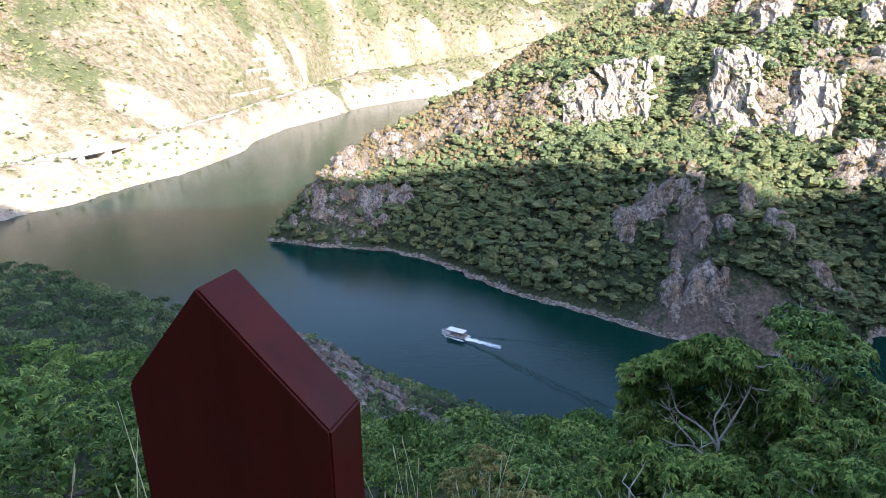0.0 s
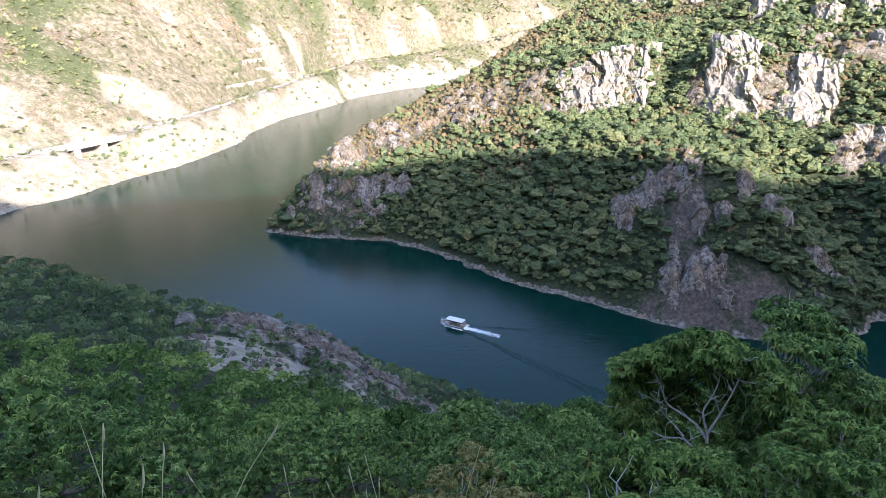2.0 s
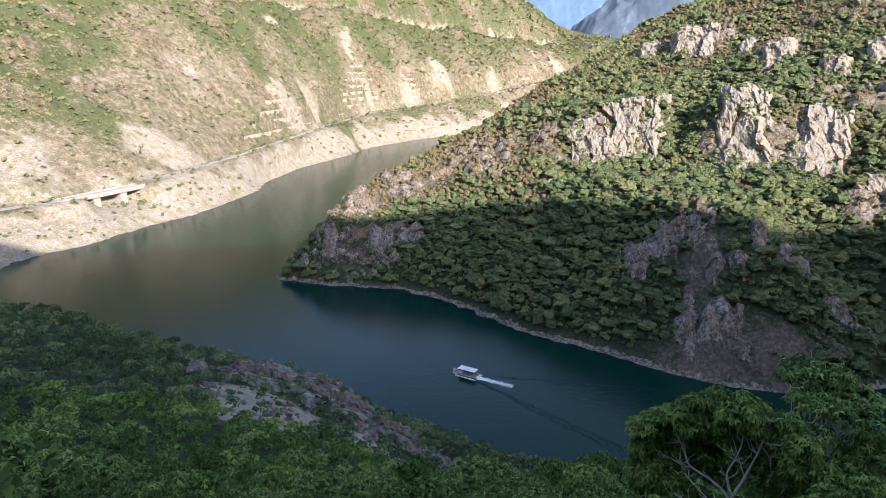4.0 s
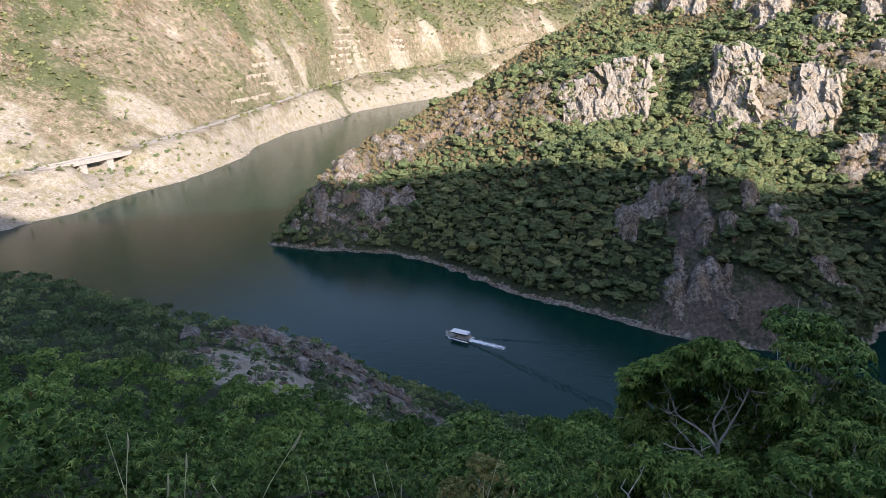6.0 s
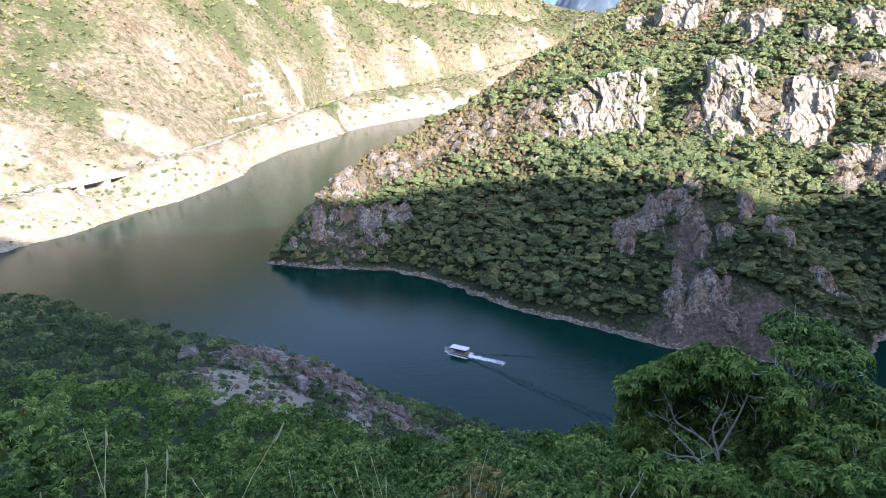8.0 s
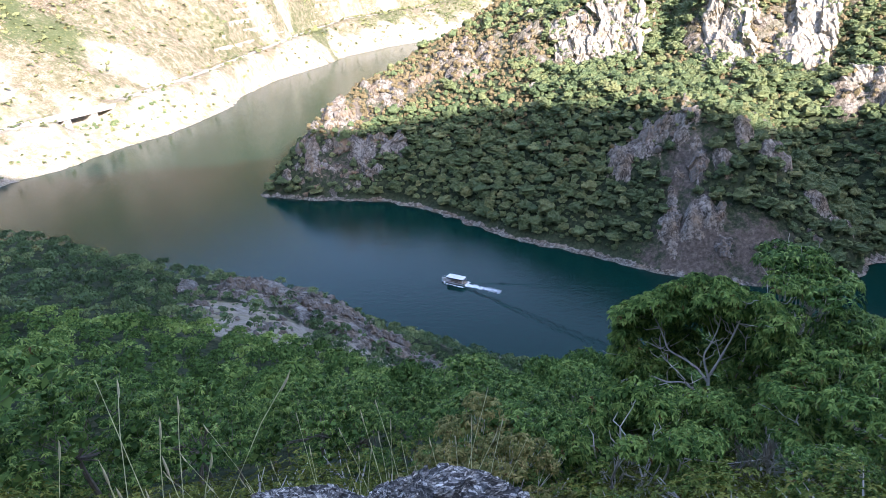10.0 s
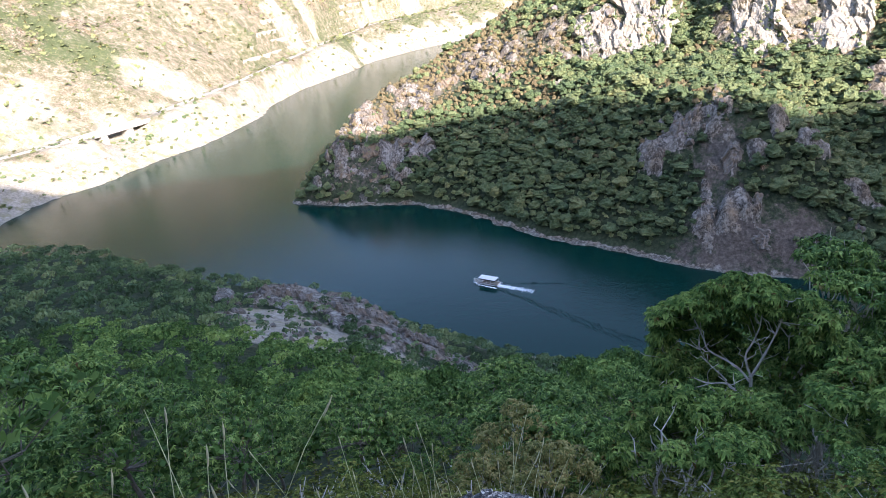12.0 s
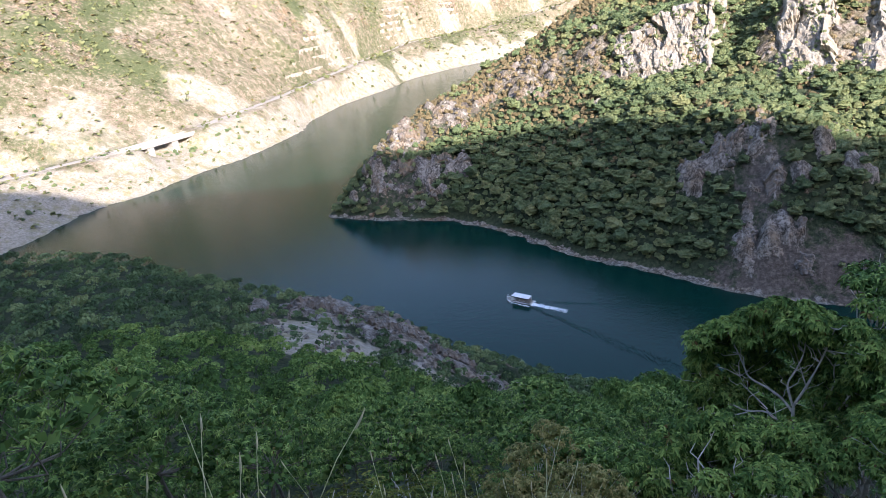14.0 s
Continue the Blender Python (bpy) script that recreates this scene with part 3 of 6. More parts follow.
# ---- woods ----
def crown_template(leaves, lobes, leaf, seed, droop=0.2, flat_z=0.8, lift=0.0, core=0.12, up=0.3):
    """Leaf clumps (diamonds) over the lobes of a crown of radius 1 whose foot is at z = 0."""
    g = np.random.default_rng(seed)
    k = np.arange(lobes)
    rho = 0.74 * np.sqrt((k + 0.3) / lobes)
    turn = 2.4 * k + g.normal(0, 0.3, lobes)
    centres = np.stack([rho * np.cos(turn), rho * np.sin(turn), 1.25 + lift - 0.75 * rho ** 2 + g.normal(0, 0.07, lobes)], 1)
    radii = g.uniform(0.28, 0.44, lobes)
    which = g.integers(0, lobes, leaves)
    d = g.normal(size=(leaves, 3))
    d[:, 2] = np.abs(d[:, 2]) * 0.9 - 0.25
    d /= np.linalg.norm(d, axis=1)[:, None]
    c = centres[which] + d * radii[which, None] * g.uniform(0.75, 1.05, leaves)[:, None] * (1, 1, flat_z)
    n = d + (0, 0, up) + g.normal(size=(leaves, 3)) * 0.38
    n /= np.linalg.norm(n, axis=1)[:, None]
    u = np.cross(n, g.normal(size=(leaves, 3)))
    u /= np.linalg.norm(u, axis=1)[:, None]
    w = np.cross(n, u)
    s = leaf * g.uniform(0.6, 1.3, leaves)[:, None]
    inner = g.uniform(size=leaves) < core
    c = np.where(inner[:, None], centres[which] + d * radii[which, None] * 0.55, c)
    s = np.where(inner[:, None], np.minimum(radii[which, None] * 0.5, leaf * 2.1), s)
    down = np.array([0, 0, -1.0]) * droop * s
    wd = np.where(inner, 0.9, 0.6)[:, None]
    return np.stack([c - u * s * 0.9, c + w * s * wd - down * 0.3, c + u * s + down, c - w * s * wd - down * 0.3], 1).reshape(-1, 3)


def clump_template(around, rings, leaves, leaf, seed, lift=0.0):
    """A far crown: a lumpy dome of loose leaf masses, uneven at its edge, with single sprays standing out of it."""
    g = np.random.default_rng(seed)
    a, b = np.meshgrid(np.linspace(0, 6.283, around + 1), np.linspace(-0.35, 1.45, rings + 1), indexing="ij")
    a = a + np.concatenate([g.normal(0, 0.16, (around, rings + 1)), np.zeros((1, rings + 1))])
    a[-1] = a[0] + 6.283
    d = np.stack([np.cos(a) * np.cos(b), np.sin(a) * np.cos(b), np.sin(b)], -1)
    swell = 1 + 0.75 * perlin(d[..., 0] * 1.7 + seed, d[..., 1] * 1.7, d[..., 2] * 1.7) + 0.12 * g.normal(size=a.shape)
    swell[-1] = swell[0]
    p = d * swell[..., None] * (0.98, 0.98, 0.8) + (0, 0, 0.72 + lift)
    q = np.stack([p[:-1, :-1], p[1:, :-1], p[1:, 1:], p[:-1, 1:]], 2).reshape(-1, 4, 3)
    q = q + g.normal(0, 0.05, q.shape)
    mid = q.mean(1, keepdims=True)
    q = mid + (q - mid) * g.uniform(0.95, 1.3, (len(q), 1, 1))
    return np.concatenate([q.reshape(-1, 3), crown_template(leaves, 5, leaf, seed + 70, lift=lift, core=0.0)])


def wood(name, x, y, size, templates, material, label, category, tint, squash=(0.8, 1.25), z=None):
    """Many trees as one sheet of leaf clumps."""
    z = height(x, y) if z is None else z
    vs, ts = [], []
    pick = rng.integers(0, len(templates), len(x))
    yaw = rng.uniform(0, 6.283, len(x))
    tall = rng.uniform(*squash, len(x))
    for k, tpl in enumerate(templates):
        sel = pick == k
        if not sel.any():
            continue
        c, s = np.cos(yaw[sel])[:, None], np.sin(yaw[sel])[:, None]
        sz = size[sel][:, None]
        vx = (tpl[:, 0] * c - tpl[:, 1] * s) * sz + x[sel][:, None]
        vy = (tpl[:, 0] * s + tpl[:, 1] * c) * sz + y[sel][:, None]
        vz = tpl[:, 2] * sz * tall[sel][:, None] + z[sel][:, None] - 0.25 * sz
        vs.append(np.stack([vx, vy, vz], -1).reshape(-1, 3))
        ts.append(np.repeat(tint[sel], len(tpl)))
    v, t = np.concatenate(vs), np.concatenate(ts)
    ob = mesh_object(name, v, np.arange(len(v)).reshape(-1, 4), material, t)
    return tagged(ob, label, category, kind="stuff")


def thin(x, y, gap):
    """Drop places that stand closer than gap (an array) to one kept before."""
    cell, kept, cells = float(np.max(gap)), [], {}
    for k in range(len(x)):
        i, j = int(x[k] // cell), int(y[k] // cell)
        near_by = (q for di in (-1, 0, 1) for dj in (-1, 0, 1) for q in cells.get((i + di, j + dj), ()))
        if all((x[k] - x[q]) ** 2 + (y[k] - y[q]) ** 2 > (0.5 * (gap[k] + gap[q])) ** 2 for q in near_by):
            kept.append(k)
            cells.setdefault((i, j), []).append(k)
    return np.array(kept)


def scatter(n, az0, az1, r0, r1, keep, power=2.0):
    """Random places in a sector, kept with the given chance."""
    a = np.radians(rng.uniform(az0, az1, n))
    r = rng.uniform(r0 ** power, r1 ** power, n) ** (1 / power)
    x, y = r * np.sin(a), r * np.cos(a)
    p = keep(x, y)
    ok = rng.uniform(size=n) < p
    return x[ok], y[ok]


BED = np.array([(-600, 420), (-290, 330), (-200, 350), (-80, 320), (20, 262), (90, 215), (190, 208), (320, 180), (480, 90), (700, -50)], float)


def beyond(x, y):
    return (y > np.interp(x, BED[:, 0], BED[:, 1])).astype(float) * (1 - is_left(x, y))


def nearside(x, y):
    return (y <= np.interp(x, BED[:, 0], BED[:, 1])).astype(float) * (1 - is_left(x, y))


TPL_MID = [clump_template(9, 4, 16, 0.22, s, 0.05 * s) for s in (1, 2, 3, 4, 5, 6)]
TPL_SMALL = [clump_template(7, 3, 10, 0.3, s) for s in (11, 12, 13, 14)]
TPL_TINY = [crown_template(6, 3, 0.75, s) for s in (21, 22, 23)]
TPL_NEAR = [crown_template(900, 15, 0.064, s, 0.5, lift=0.5, core=0.16, up=0.5) for s in (31, 32, 33, 34)]
TPL_BAND = [crown_template(320, 12, 0.1, s, 0.4, lift=0.45, core=0.18, up=0.5) for s in (45, 46, 47, 48)]
TPL_SLOPE = [crown_template(124, 9, 0.152, s, 0.4, lift=0.45, core=0.2) for s in (41, 42, 43, 44)]
TPL_TALL = [clump_template(10, 5, 26, 0.2, s, 0.4) for s in (61, 62, 63, 64)]
TPL_BRUSH = [clump_template(6, 2, 5, 0.3, s) for s in (51, 52, 53)]


def keep_headland(x, y):
    h = height(x, y)
    rock = rockiness(x, y, h)
    patch = smooth(-0.1, 0.14, fbm(x, y, 34, 3, 20.0) + 0.5 * (1 - smooth(50, 66, h)) + 0.1)
    return beyond(x, y) * (h > 3.0) * (1 - rock) ** 3 * patch * np.clip(1.15 - 1.7 * blobs(x, y, BARE) + 0.8 * fbm(x, y, 16, 3, 24.0), 0.03, 1) ** 2 * np.where(np.degrees(np.arctan2(x, y)) < 9, 1 - 0.92 * smooth(36, 52, h), 1)


hx, hy = (np.concatenate(q) for q in zip(scatter(60000, -18, 41, 236, 560, keep_headland), scatter(15000, -2, 46, 560, 780, keep_headland)))
h_size = 0.9 * rng.uniform(1.0, 1.85, len(hx)) ** 2 * np.clip(1 + 0.7 * fbm(hx, hy, 30, 2, 25.0), 0.6, 1.4)
sel = thin(hx, hy, np.clip(h_size, 1.5, 3.2) * rng.uniform(1.0, 1.5, len(hx)))
hx, hy, h_size = hx[sel], hy[sel], h_size[sel]
# last term paints sunlight: yellower trees above the shade edge
h_tint = np.clip(0.36 + 0.9 * fbm(hx, hy, 45, 4, 21.0) + rng.normal(0, 0.2, len(hx)) + 0.25 * smooth(42, 75, height(hx, hy)), 0, 1)
wood("headland_wood", hx, hy, h_size, TPL_MID, M_WOOD_FAR, "dense green broadleaf wood covering the rocky headland", "trees", h_tint)


tx_, ty_ = scatter(5200, -14, 40, 240, 540, keep_headland)
t_size = rng.uniform(2.4, 4.4, len(tx_))
sel = thin(tx_, ty_, t_size * 1.5)
tx_, ty_, t_size = tx_[sel], ty_[sel], t_size[sel]
wood("headland_tall_trees", tx_, ty_, t_size, TPL_TALL, M_WOOD_FAR, "taller rounded green trees standing out of the headland wood", "trees", np.clip(0.42 + rng.normal(0, 0.25, len(tx_)), 0, 1), (0.6, 1.15))


GULLIES = [(20.2, 455, 11, 40, 1.0), (20.6, 505, 12, 30, 1.0), (13.4, 418, 34, 14, 1.0), (21.5, 412, 30, 10, 0.9), (29.3, 405, 34, 10, 1.0), (19.5, 528, 20, 16, 0.9), (27.2, 478, 10, 20, 0.8), (24, 500, 20, 14, 0.8)]


def keep_gully(x, y):
    return beyond(x, y) * smooth(0.3, 0.6, blobs(x, y, GULLIES) + 0.35 * fbm(x, y, 14, 3, 27.0))


qx, qy = scatter(5200, 8, 36, 395, 560, keep_gully)
q_size = rng.uniform(1.5, 3.0, len(qx))
sel = thin(qx, qy, q_size * 0.95)
qx, qy, q_size = qx[sel], qy[sel], q_size[sel]
wood("gully_wood", qx, qy, q_size, TPL_TALL, M_WOOD_FAR, "dense green trees filling the gullies between the cliffs", "trees", np.clip(0.5 + 0.6 * fbm(qx, qy, 40, 2, 28.0) + rng.normal(0, 0.12, len(qx)), 0, 1), (0.7, 1.15))


def keep_left(x, y):
    h = height(x, y)
    c = cover_of(x, y, h)
    return is_left(x, y) * (h > 3) * np.clip(0.22 + 0.9 * c[:, 1] - 0.5 * c[:, 2], 0.2, 1)


lx, ly = scatter(48000, -46, 16, 450, 2350, keep_left, 1.3)
l_tint = np.clip(0.72 + 0.6 * fbm(lx, ly, 120, 3, 22.0) + rng.normal(0, 0.15, len(lx)), 0, 1)
wood("hillside_scrub", lx, ly, rng.uniform(0.6, 1.0, len(lx)) ** 2 * (1.6 + 0.0024 * np.hypot(lx, ly)), TPL_TINY, M_SCRUB, "scattered green bushes and low trees on the sunny valley side", "bushes", l_tint, (0.6, 1.05))


def keep_near(x, y):
    h = height(x, y)
    return nearside(x, y) * (h > 2) * (1 - 0.985 * rockiness(x, y, h)) * (1 - 0.97 * np.clip(1.6 * blobs(x, y, SCREE), 0, 1)) * (np.hypot(x, y) > 26)


for wood_name, count, r_in, r_out, tpl, leaf_mat in (("slope_wood", 3000, 24, 60, TPL_NEAR, M_LEAF), ("bank_wood", 9000, 60, 125, TPL_BAND, M_LEAF), ("spur_wood", 14000, 125, 280, TPL_SLOPE, M_SPUR_HAZE_LEAF)):
    nx_, ny_ = scatter(count, -46, 46, r_in, r_out, keep_near)
    n_size = rng.uniform(1.3, 2.2 if r_in < 50 else 2.7, len(nx_))
    sel = thin(nx_, ny_, n_size * (1.85 if r_in < 50 else 1.65 if r_in < 100 else 1.5))
    nx_, ny_, n_size = nx_[sel], ny_[sel], n_size[sel]
    n_size = n_size * (1 - 0.55 * blobs(nx_, ny_, [(12.9, 28, 4, 4, 1.0)]))      # low growth in the gap of the slope
    n_tint = np.clip(0.45 + 0.8 * fbm(nx_, ny_, 24, 3, 23.0) + rng.normal(0, 0.2, len(nx_)), 0.2, 1)
    wood(wood_name, nx_, ny_, n_size, tpl, leaf_mat, "thick green broadleaf trees covering the near slope", "trees", n_tint, (1.0, 1.5) if r_in < 50 else (0.8, 1.2))


# ---- boulders and outcrops on the bare ground ----
def boulder_templates(n, points):
    """Angular blocks: hulls of points strewn over a rough box."""
    out, g = [], np.random.default_rng(77)
    for s in range(n):
        d = g.normal(size=(points, 3))
        d /= np.max(np.abs(d), axis=1)[:, None] ** 0.65 * np.linalg.norm(d, axis=1)[:, None] ** 0.35
        bm = bmesh.new()
        for q in d * g.uniform(0.8, 1.05, (points, 1)) * (1, 0.8, 0.85):
            bm.verts.new(q)
        hull = bmesh.ops.convex_hull(bm, input=bm.verts[:])
        bmesh.ops.delete(bm, geom=[q for q in hull["geom_interior"] if isinstance(q, bmesh.types.BMVert)], context="VERTS")
        bmesh.ops.triangulate(bm, faces=bm.faces[:])
        bm.verts.ensure_lookup_table()
        bm.verts.index_update()
        out.append((np.array([q.co[:] for q in bm.verts]), np.array([[q.index for q in t.verts] for t in bm.faces])))
        bm.free()
    return out


def boulders(name, x, y, size, templates, material, label):
    z = height(x, y)
    vs, fs, base = [], [], 0
    for k in range(len(x)):
        v, f = templates[k % len(templates)]
        m = Euler((rng.uniform(-0.5, 0.5), rng.uniform(-0.5, 0.5), rng.uniform(0, 6.28))).to_matrix()
        q = v @ np.array(m).T * size[k] * (1, 1, rng.uniform(0.8, 1.6)) + (x[k], y[k], z[k] - 0.15 * size[k])
        vs.append(q)
        fs.append(f + base)
        base += len(v)
    ob = mesh_object(name, np.concatenate(vs), np.concatenate(fs), material)
    return tagged(ob, label, "rocks", kind="stuff")


def stone_material(name, lo, hi, spot, scale=1.0):
    m, nt, bsdf, _ = mat(name)
    p = coords(nt)
    a, b2, c2 = noise_tex(nt, p, 0.5 * scale), noise_tex(nt, p, 2.5 * scale), noise_tex(nt, p, 11 * scale, 8, 0.7)
    c = ramp(nt, b2, [(0.3, lo), (0.7, hi)])
    c = mix(nt, ramp(nt, a, [(0.42, (0, 0, 0)), (0.6, (0.8, 0.8, 0.8))]), c, spot)
    c = mix(nt, 1.0, c, ramp(nt, c2, [(0.3, (0.55, 0.55, 0.55)), (0.6, (1, 1, 1))]), "MULTIPLY")
    nt.links.new(c, bsdf.inputs["Base Color"])
    bsdf.inputs["Roughness"].default_value = 0.95
    bump(nt, bsdf, b2, 0.8, 0.3 / scale)
    return m


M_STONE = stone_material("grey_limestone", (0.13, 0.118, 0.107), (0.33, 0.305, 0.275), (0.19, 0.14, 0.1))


def keep_rock(x, y):
    h = height(x, y)
    return (h > 0.3) * (1 - is_left(x, y)) * np.maximum(np.maximum(0.9 * rockiness(x, y, h), 0.12 * (h < 2.5)), 0.9 * np.clip(blobs(x, y, SCREE), 0, 1)) * (np.hypot(x, y) > 120)


bx, by = (np.concatenate(q) for q in zip(scatter(4500, -30, 44, 130, 620, keep_rock), scatter(650, -26, 2, 122, 190, keep_rock)))
boulders("outcrop_rocks", bx, by, rng.uniform(0.3, 1.0, len(bx)) ** 2.6 * (0.6 + 0.006 * np.hypot(bx, by)), boulder_templates(9, 16), M_STONE, "angular grey limestone blocks lying on bare slopes and shore")


def facets(a, b, wide, tall, depth, seed):
    """Offsets of a rock face broken into flat cells, each with its own depth and tilt."""
    g = np.random.default_rng(seed)
    table = g.uniform(-0.5, 0.5, (64, 64, 5))
    i, j = np.floor(a / wide).astype(int), np.floor(b / tall).astype(int)
    best, out = np.full(a.shape, 1e9), np.zeros(a.shape)
    for di in (-1, 0, 1):
        for dj in (-1, 0, 1):
            q = table[(i + di) % 64, (j + dj) % 64]
            du = a / wide - (i + di + 0.5 + 0.85 * q[..., 0])
            dv = b / tall - (j + dj + 0.5 + 0.85 * q[..., 1])
            d = du * du + dv * dv
            off = depth * (1.6 * q[..., 2] + 1.5 * q[..., 3] * du + 0.9 * q[..., 4] * dv)
            out = np.where(d < best, off, out)
            best = np.minimum(d, best)
    return out


def cliff(name, foot, head, step, seed, label, out=2.2, grain=1.0, rock=None):
    """A rock face of flat, tilted planes and deep clefts between its foot and its head; returns points of its surface."""
    f0, h0 = np.array(foot, float), np.array(head, float)
    length, tall = np.linalg.norm(f0[-1] - f0[0]), np.linalg.norm(h0.mean(0) - f0.mean(0))
    ns, nt_ = int(length * 1.1 / step), int(tall * 1.3 / step)
    s, t = np.meshgrid(np.linspace(-0.05, 1.05, ns), np.linspace(-0.15, 1.15, nt_), indexing="ij")
    u = np.clip(s, 0, 0.9999) * (len(f0) - 1)
    k = u.astype(int)
    w = (s * (len(f0) - 1) - k)[..., None]
    lo, hi = f0[k] + (f0[k + 1] - f0[k]) * w, h0[k] + (h0[k + 1] - h0[k]) * w
    p = lo + (hi - lo) * t[..., None]
    e1 = (f0[-1] - f0[0]) / length
    e3 = (h0.mean(0) - f0.mean(0)) / tall
    e2 = np.cross(e3, e1)
    a, b = s * length + 1.1 * grain * fbm(p[..., 0], p[..., 2], 9 * grain, 3, seed), t * tall + 1.1 * grain * fbm(p[..., 0], p[..., 2], 9 * grain, 3, seed + 4.4)
    a, b = a / grain, b / grain
    deep = grain * (facets(a, b, 12, 22, 2.8, seed) + facets(a + 0.3 * b, b, 5, 10, 1.6, seed + 1) + facets(a, b + 0.25 * a, 2.1, 3.4, 0.7, seed + 2))
    edge = np.minimum(np.minimum(s + 0.05, 1.05 - s) * length, np.minimum(t + 0.15, 1.15 - t) * tall) / (0.2 * min(length, tall) + 1) + 1.2 * fbm(p[..., 0], p[..., 2], 0.35 * tall, 3, seed + 9.0)
    deep = deep + out - max(8 * grain, 4.5) * (1 - smooth(0.15, 0.9, edge))
    v = p - e2 * deep[..., None]
    i = np.arange(ns * nt_).reshape(ns, nt_)
    ob = mesh_object(name, v.reshape(-1, 3), np.stack([i[:-1, :-1], i[1:, :-1], i[1:, 1:], i[:-1, 1:]], -1).reshape(-1, 4), rock or M_CLIFF)
    tagged(ob, label, "cliff", kind="structure")
    return v.reshape(-1, 3)[(deep.ravel() > -1) & (fbm(p[..., 0], p[..., 2], 12 * grain, 3, seed + 20.0).ravel() > 0.1)]


# limestone made paler than M_STONE to carry the sunlight on the upper cliffs
M_CLIFF = stone_material("sunlit_pale_limestone", (0.2, 0.184, 0.155), (0.46, 0.432, 0.378), (0.34, 0.28, 0.2), 0.35)
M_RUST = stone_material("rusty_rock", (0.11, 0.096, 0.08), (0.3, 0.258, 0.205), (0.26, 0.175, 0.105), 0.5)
ledges = []
for face_seed, (foot_line, head_line) in enumerate(((LINES[6], LINES[7]), (LINES[8], LINES[9]), (LINES[10], LINES[11]))):
    ledges.append(cliff("cliff", foot_line, head_line, 0.55, 60 + 5 * face_seed, "pale limestone cliff with dark vertical clefts", 2.2 + 1.6 * face_seed))
# crags: bearings, distance, height, coarseness
CRAGS = [(18.4, 21.8, 572, 30, 1.0), (15.9, 17.5, 598, 19, 0.8), (25, 27.4, 518, 26, 0.9), (29.2, 31.2, 490, 20, 0.8), (32.2, 34.8, 500, 25, 0.9), (33.3, 35.6, 468, 15, 0.7), (30, 32, 615, 16, 0.8), (23.4, 24.6, 560, 15, 0.7),
         (33.2, 35.6, 398, 13, 0.6), (8.5, 9.7, 408, 8, 0.5), (-11.6, -9.6, 405, 7, 0.45), (-9.2, -6.8, 412, 8, 0.45), (-5.8, -4.0, 409, 7, 0.45), (-12.4, -10.6, 397, 4, 0.35), (-8.8, -6.2, 398, 4, 0.35), (-9.6, -6.6, 432, 7, 0.5), (-2, 0.4, 452, 8, 0.5), (3.4, 5.2, 440, 8, 0.5),
         (18.2, 20.6, 330, 9, 0.5), (20.8, 23.2, 331, 11, 0.5), (22.6, 24.4, 310, 8, 0.45), (21.4, 22.8, 292, 7, 0.4), (25.6, 27.4, 284, 7, 0.4), (27, 29.4, 362, 7, 0.45), (32.6, 34.2, 300, 7, 0.4),
         (-20.4, -15.6, 178, 4.5, 0.3), (-14, -8.8, 172, 4.5, 0.3), (-7.6, -3, 165, 4, 0.3)]
for face_seed, (az0, az1, d_crag, rise, coarse) in enumerate(CRAGS):
    low_line, top_line = [], []
    for az in np.linspace(az0, az1, 4):
        x0, y0, _ = polar(az, d_crag, 0)
        x1, y1, _ = polar(az, d_crag + 0.7 * rise, 0)
        low_line.append((x0, y0, float(height(np.array([x0]), np.array([y0]))[0]) - 0.5))
        top_line.append((x1, y1, max(float(height(np.array([x1]), np.array([y1]))[0]) + (0.4 if d_crag > 440 else 0.25) * rise, low_line[-1][2] + 0.7 * rise)))
    # sun and shade put into the stone: light beyond 395 m, darker nearer
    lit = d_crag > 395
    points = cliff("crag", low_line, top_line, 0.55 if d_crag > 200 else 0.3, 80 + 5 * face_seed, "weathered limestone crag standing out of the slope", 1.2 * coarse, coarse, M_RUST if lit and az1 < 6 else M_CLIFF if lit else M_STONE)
    if d_crag > 250:
        ledges.append(points[::3])
ledges = np.concatenate(ledges)
ledges = ledges[rng.integers(0, len(ledges), 420)]
wood("cliff_bushes", ledges[:, 0], ledges[:, 1], rng.uniform(0.35, 1.15, len(ledges)), TPL_SMALL, M_WOOD_FAR, "small green bushes rooted in the clefts of the cliffs", "bushes", rng.uniform(0.3, 0.9, len(ledges)), z=ledges[:, 2])


px_, py_ = scatter(230, -25, 1, 124, 186, keep_rock)
wood("spur_bushes", px_, py_, rng.uniform(0.3, 1.0, len(px_)), TPL_SMALL, M_SPUR_HAZE_LEAF, "low green and brown bushes between the rocks of the spur", "bushes", rng.uniform(0.1, 0.75, len(px_)), (0.6, 1.0))


def keep_brush(x, y):
    h = height(x, y)
    west = (np.degrees(np.arctan2(x, y)) < 10) * smooth(30, 46, h)
    return beyond(x, y) * (h > 30) * np.clip(0.3 + 0.45 * smooth(56, 76, h) + 0.95 * west, 0, 1) * (1 - 0.6 * rockiness(x, y, h))


sx, sy = scatter(28000, -14, 42, 330, 760, keep_brush)
wood("dry_brush", sx, sy, rng.uniform(0.7, 1.8, len(sx)), TPL_BRUSH, M_WOOD_DRY, "reddish-brown dry scrub between the rocks of the headland", "scrub", np.clip(0.46 + rng.normal(0, 0.16, len(sx)), 0, 1))


# ---- near things ----
def thing(name, label, category, place, group=""):
    ob = new(name)
    ob.matrix_world = place
    return tagged(ob, label, category, group)


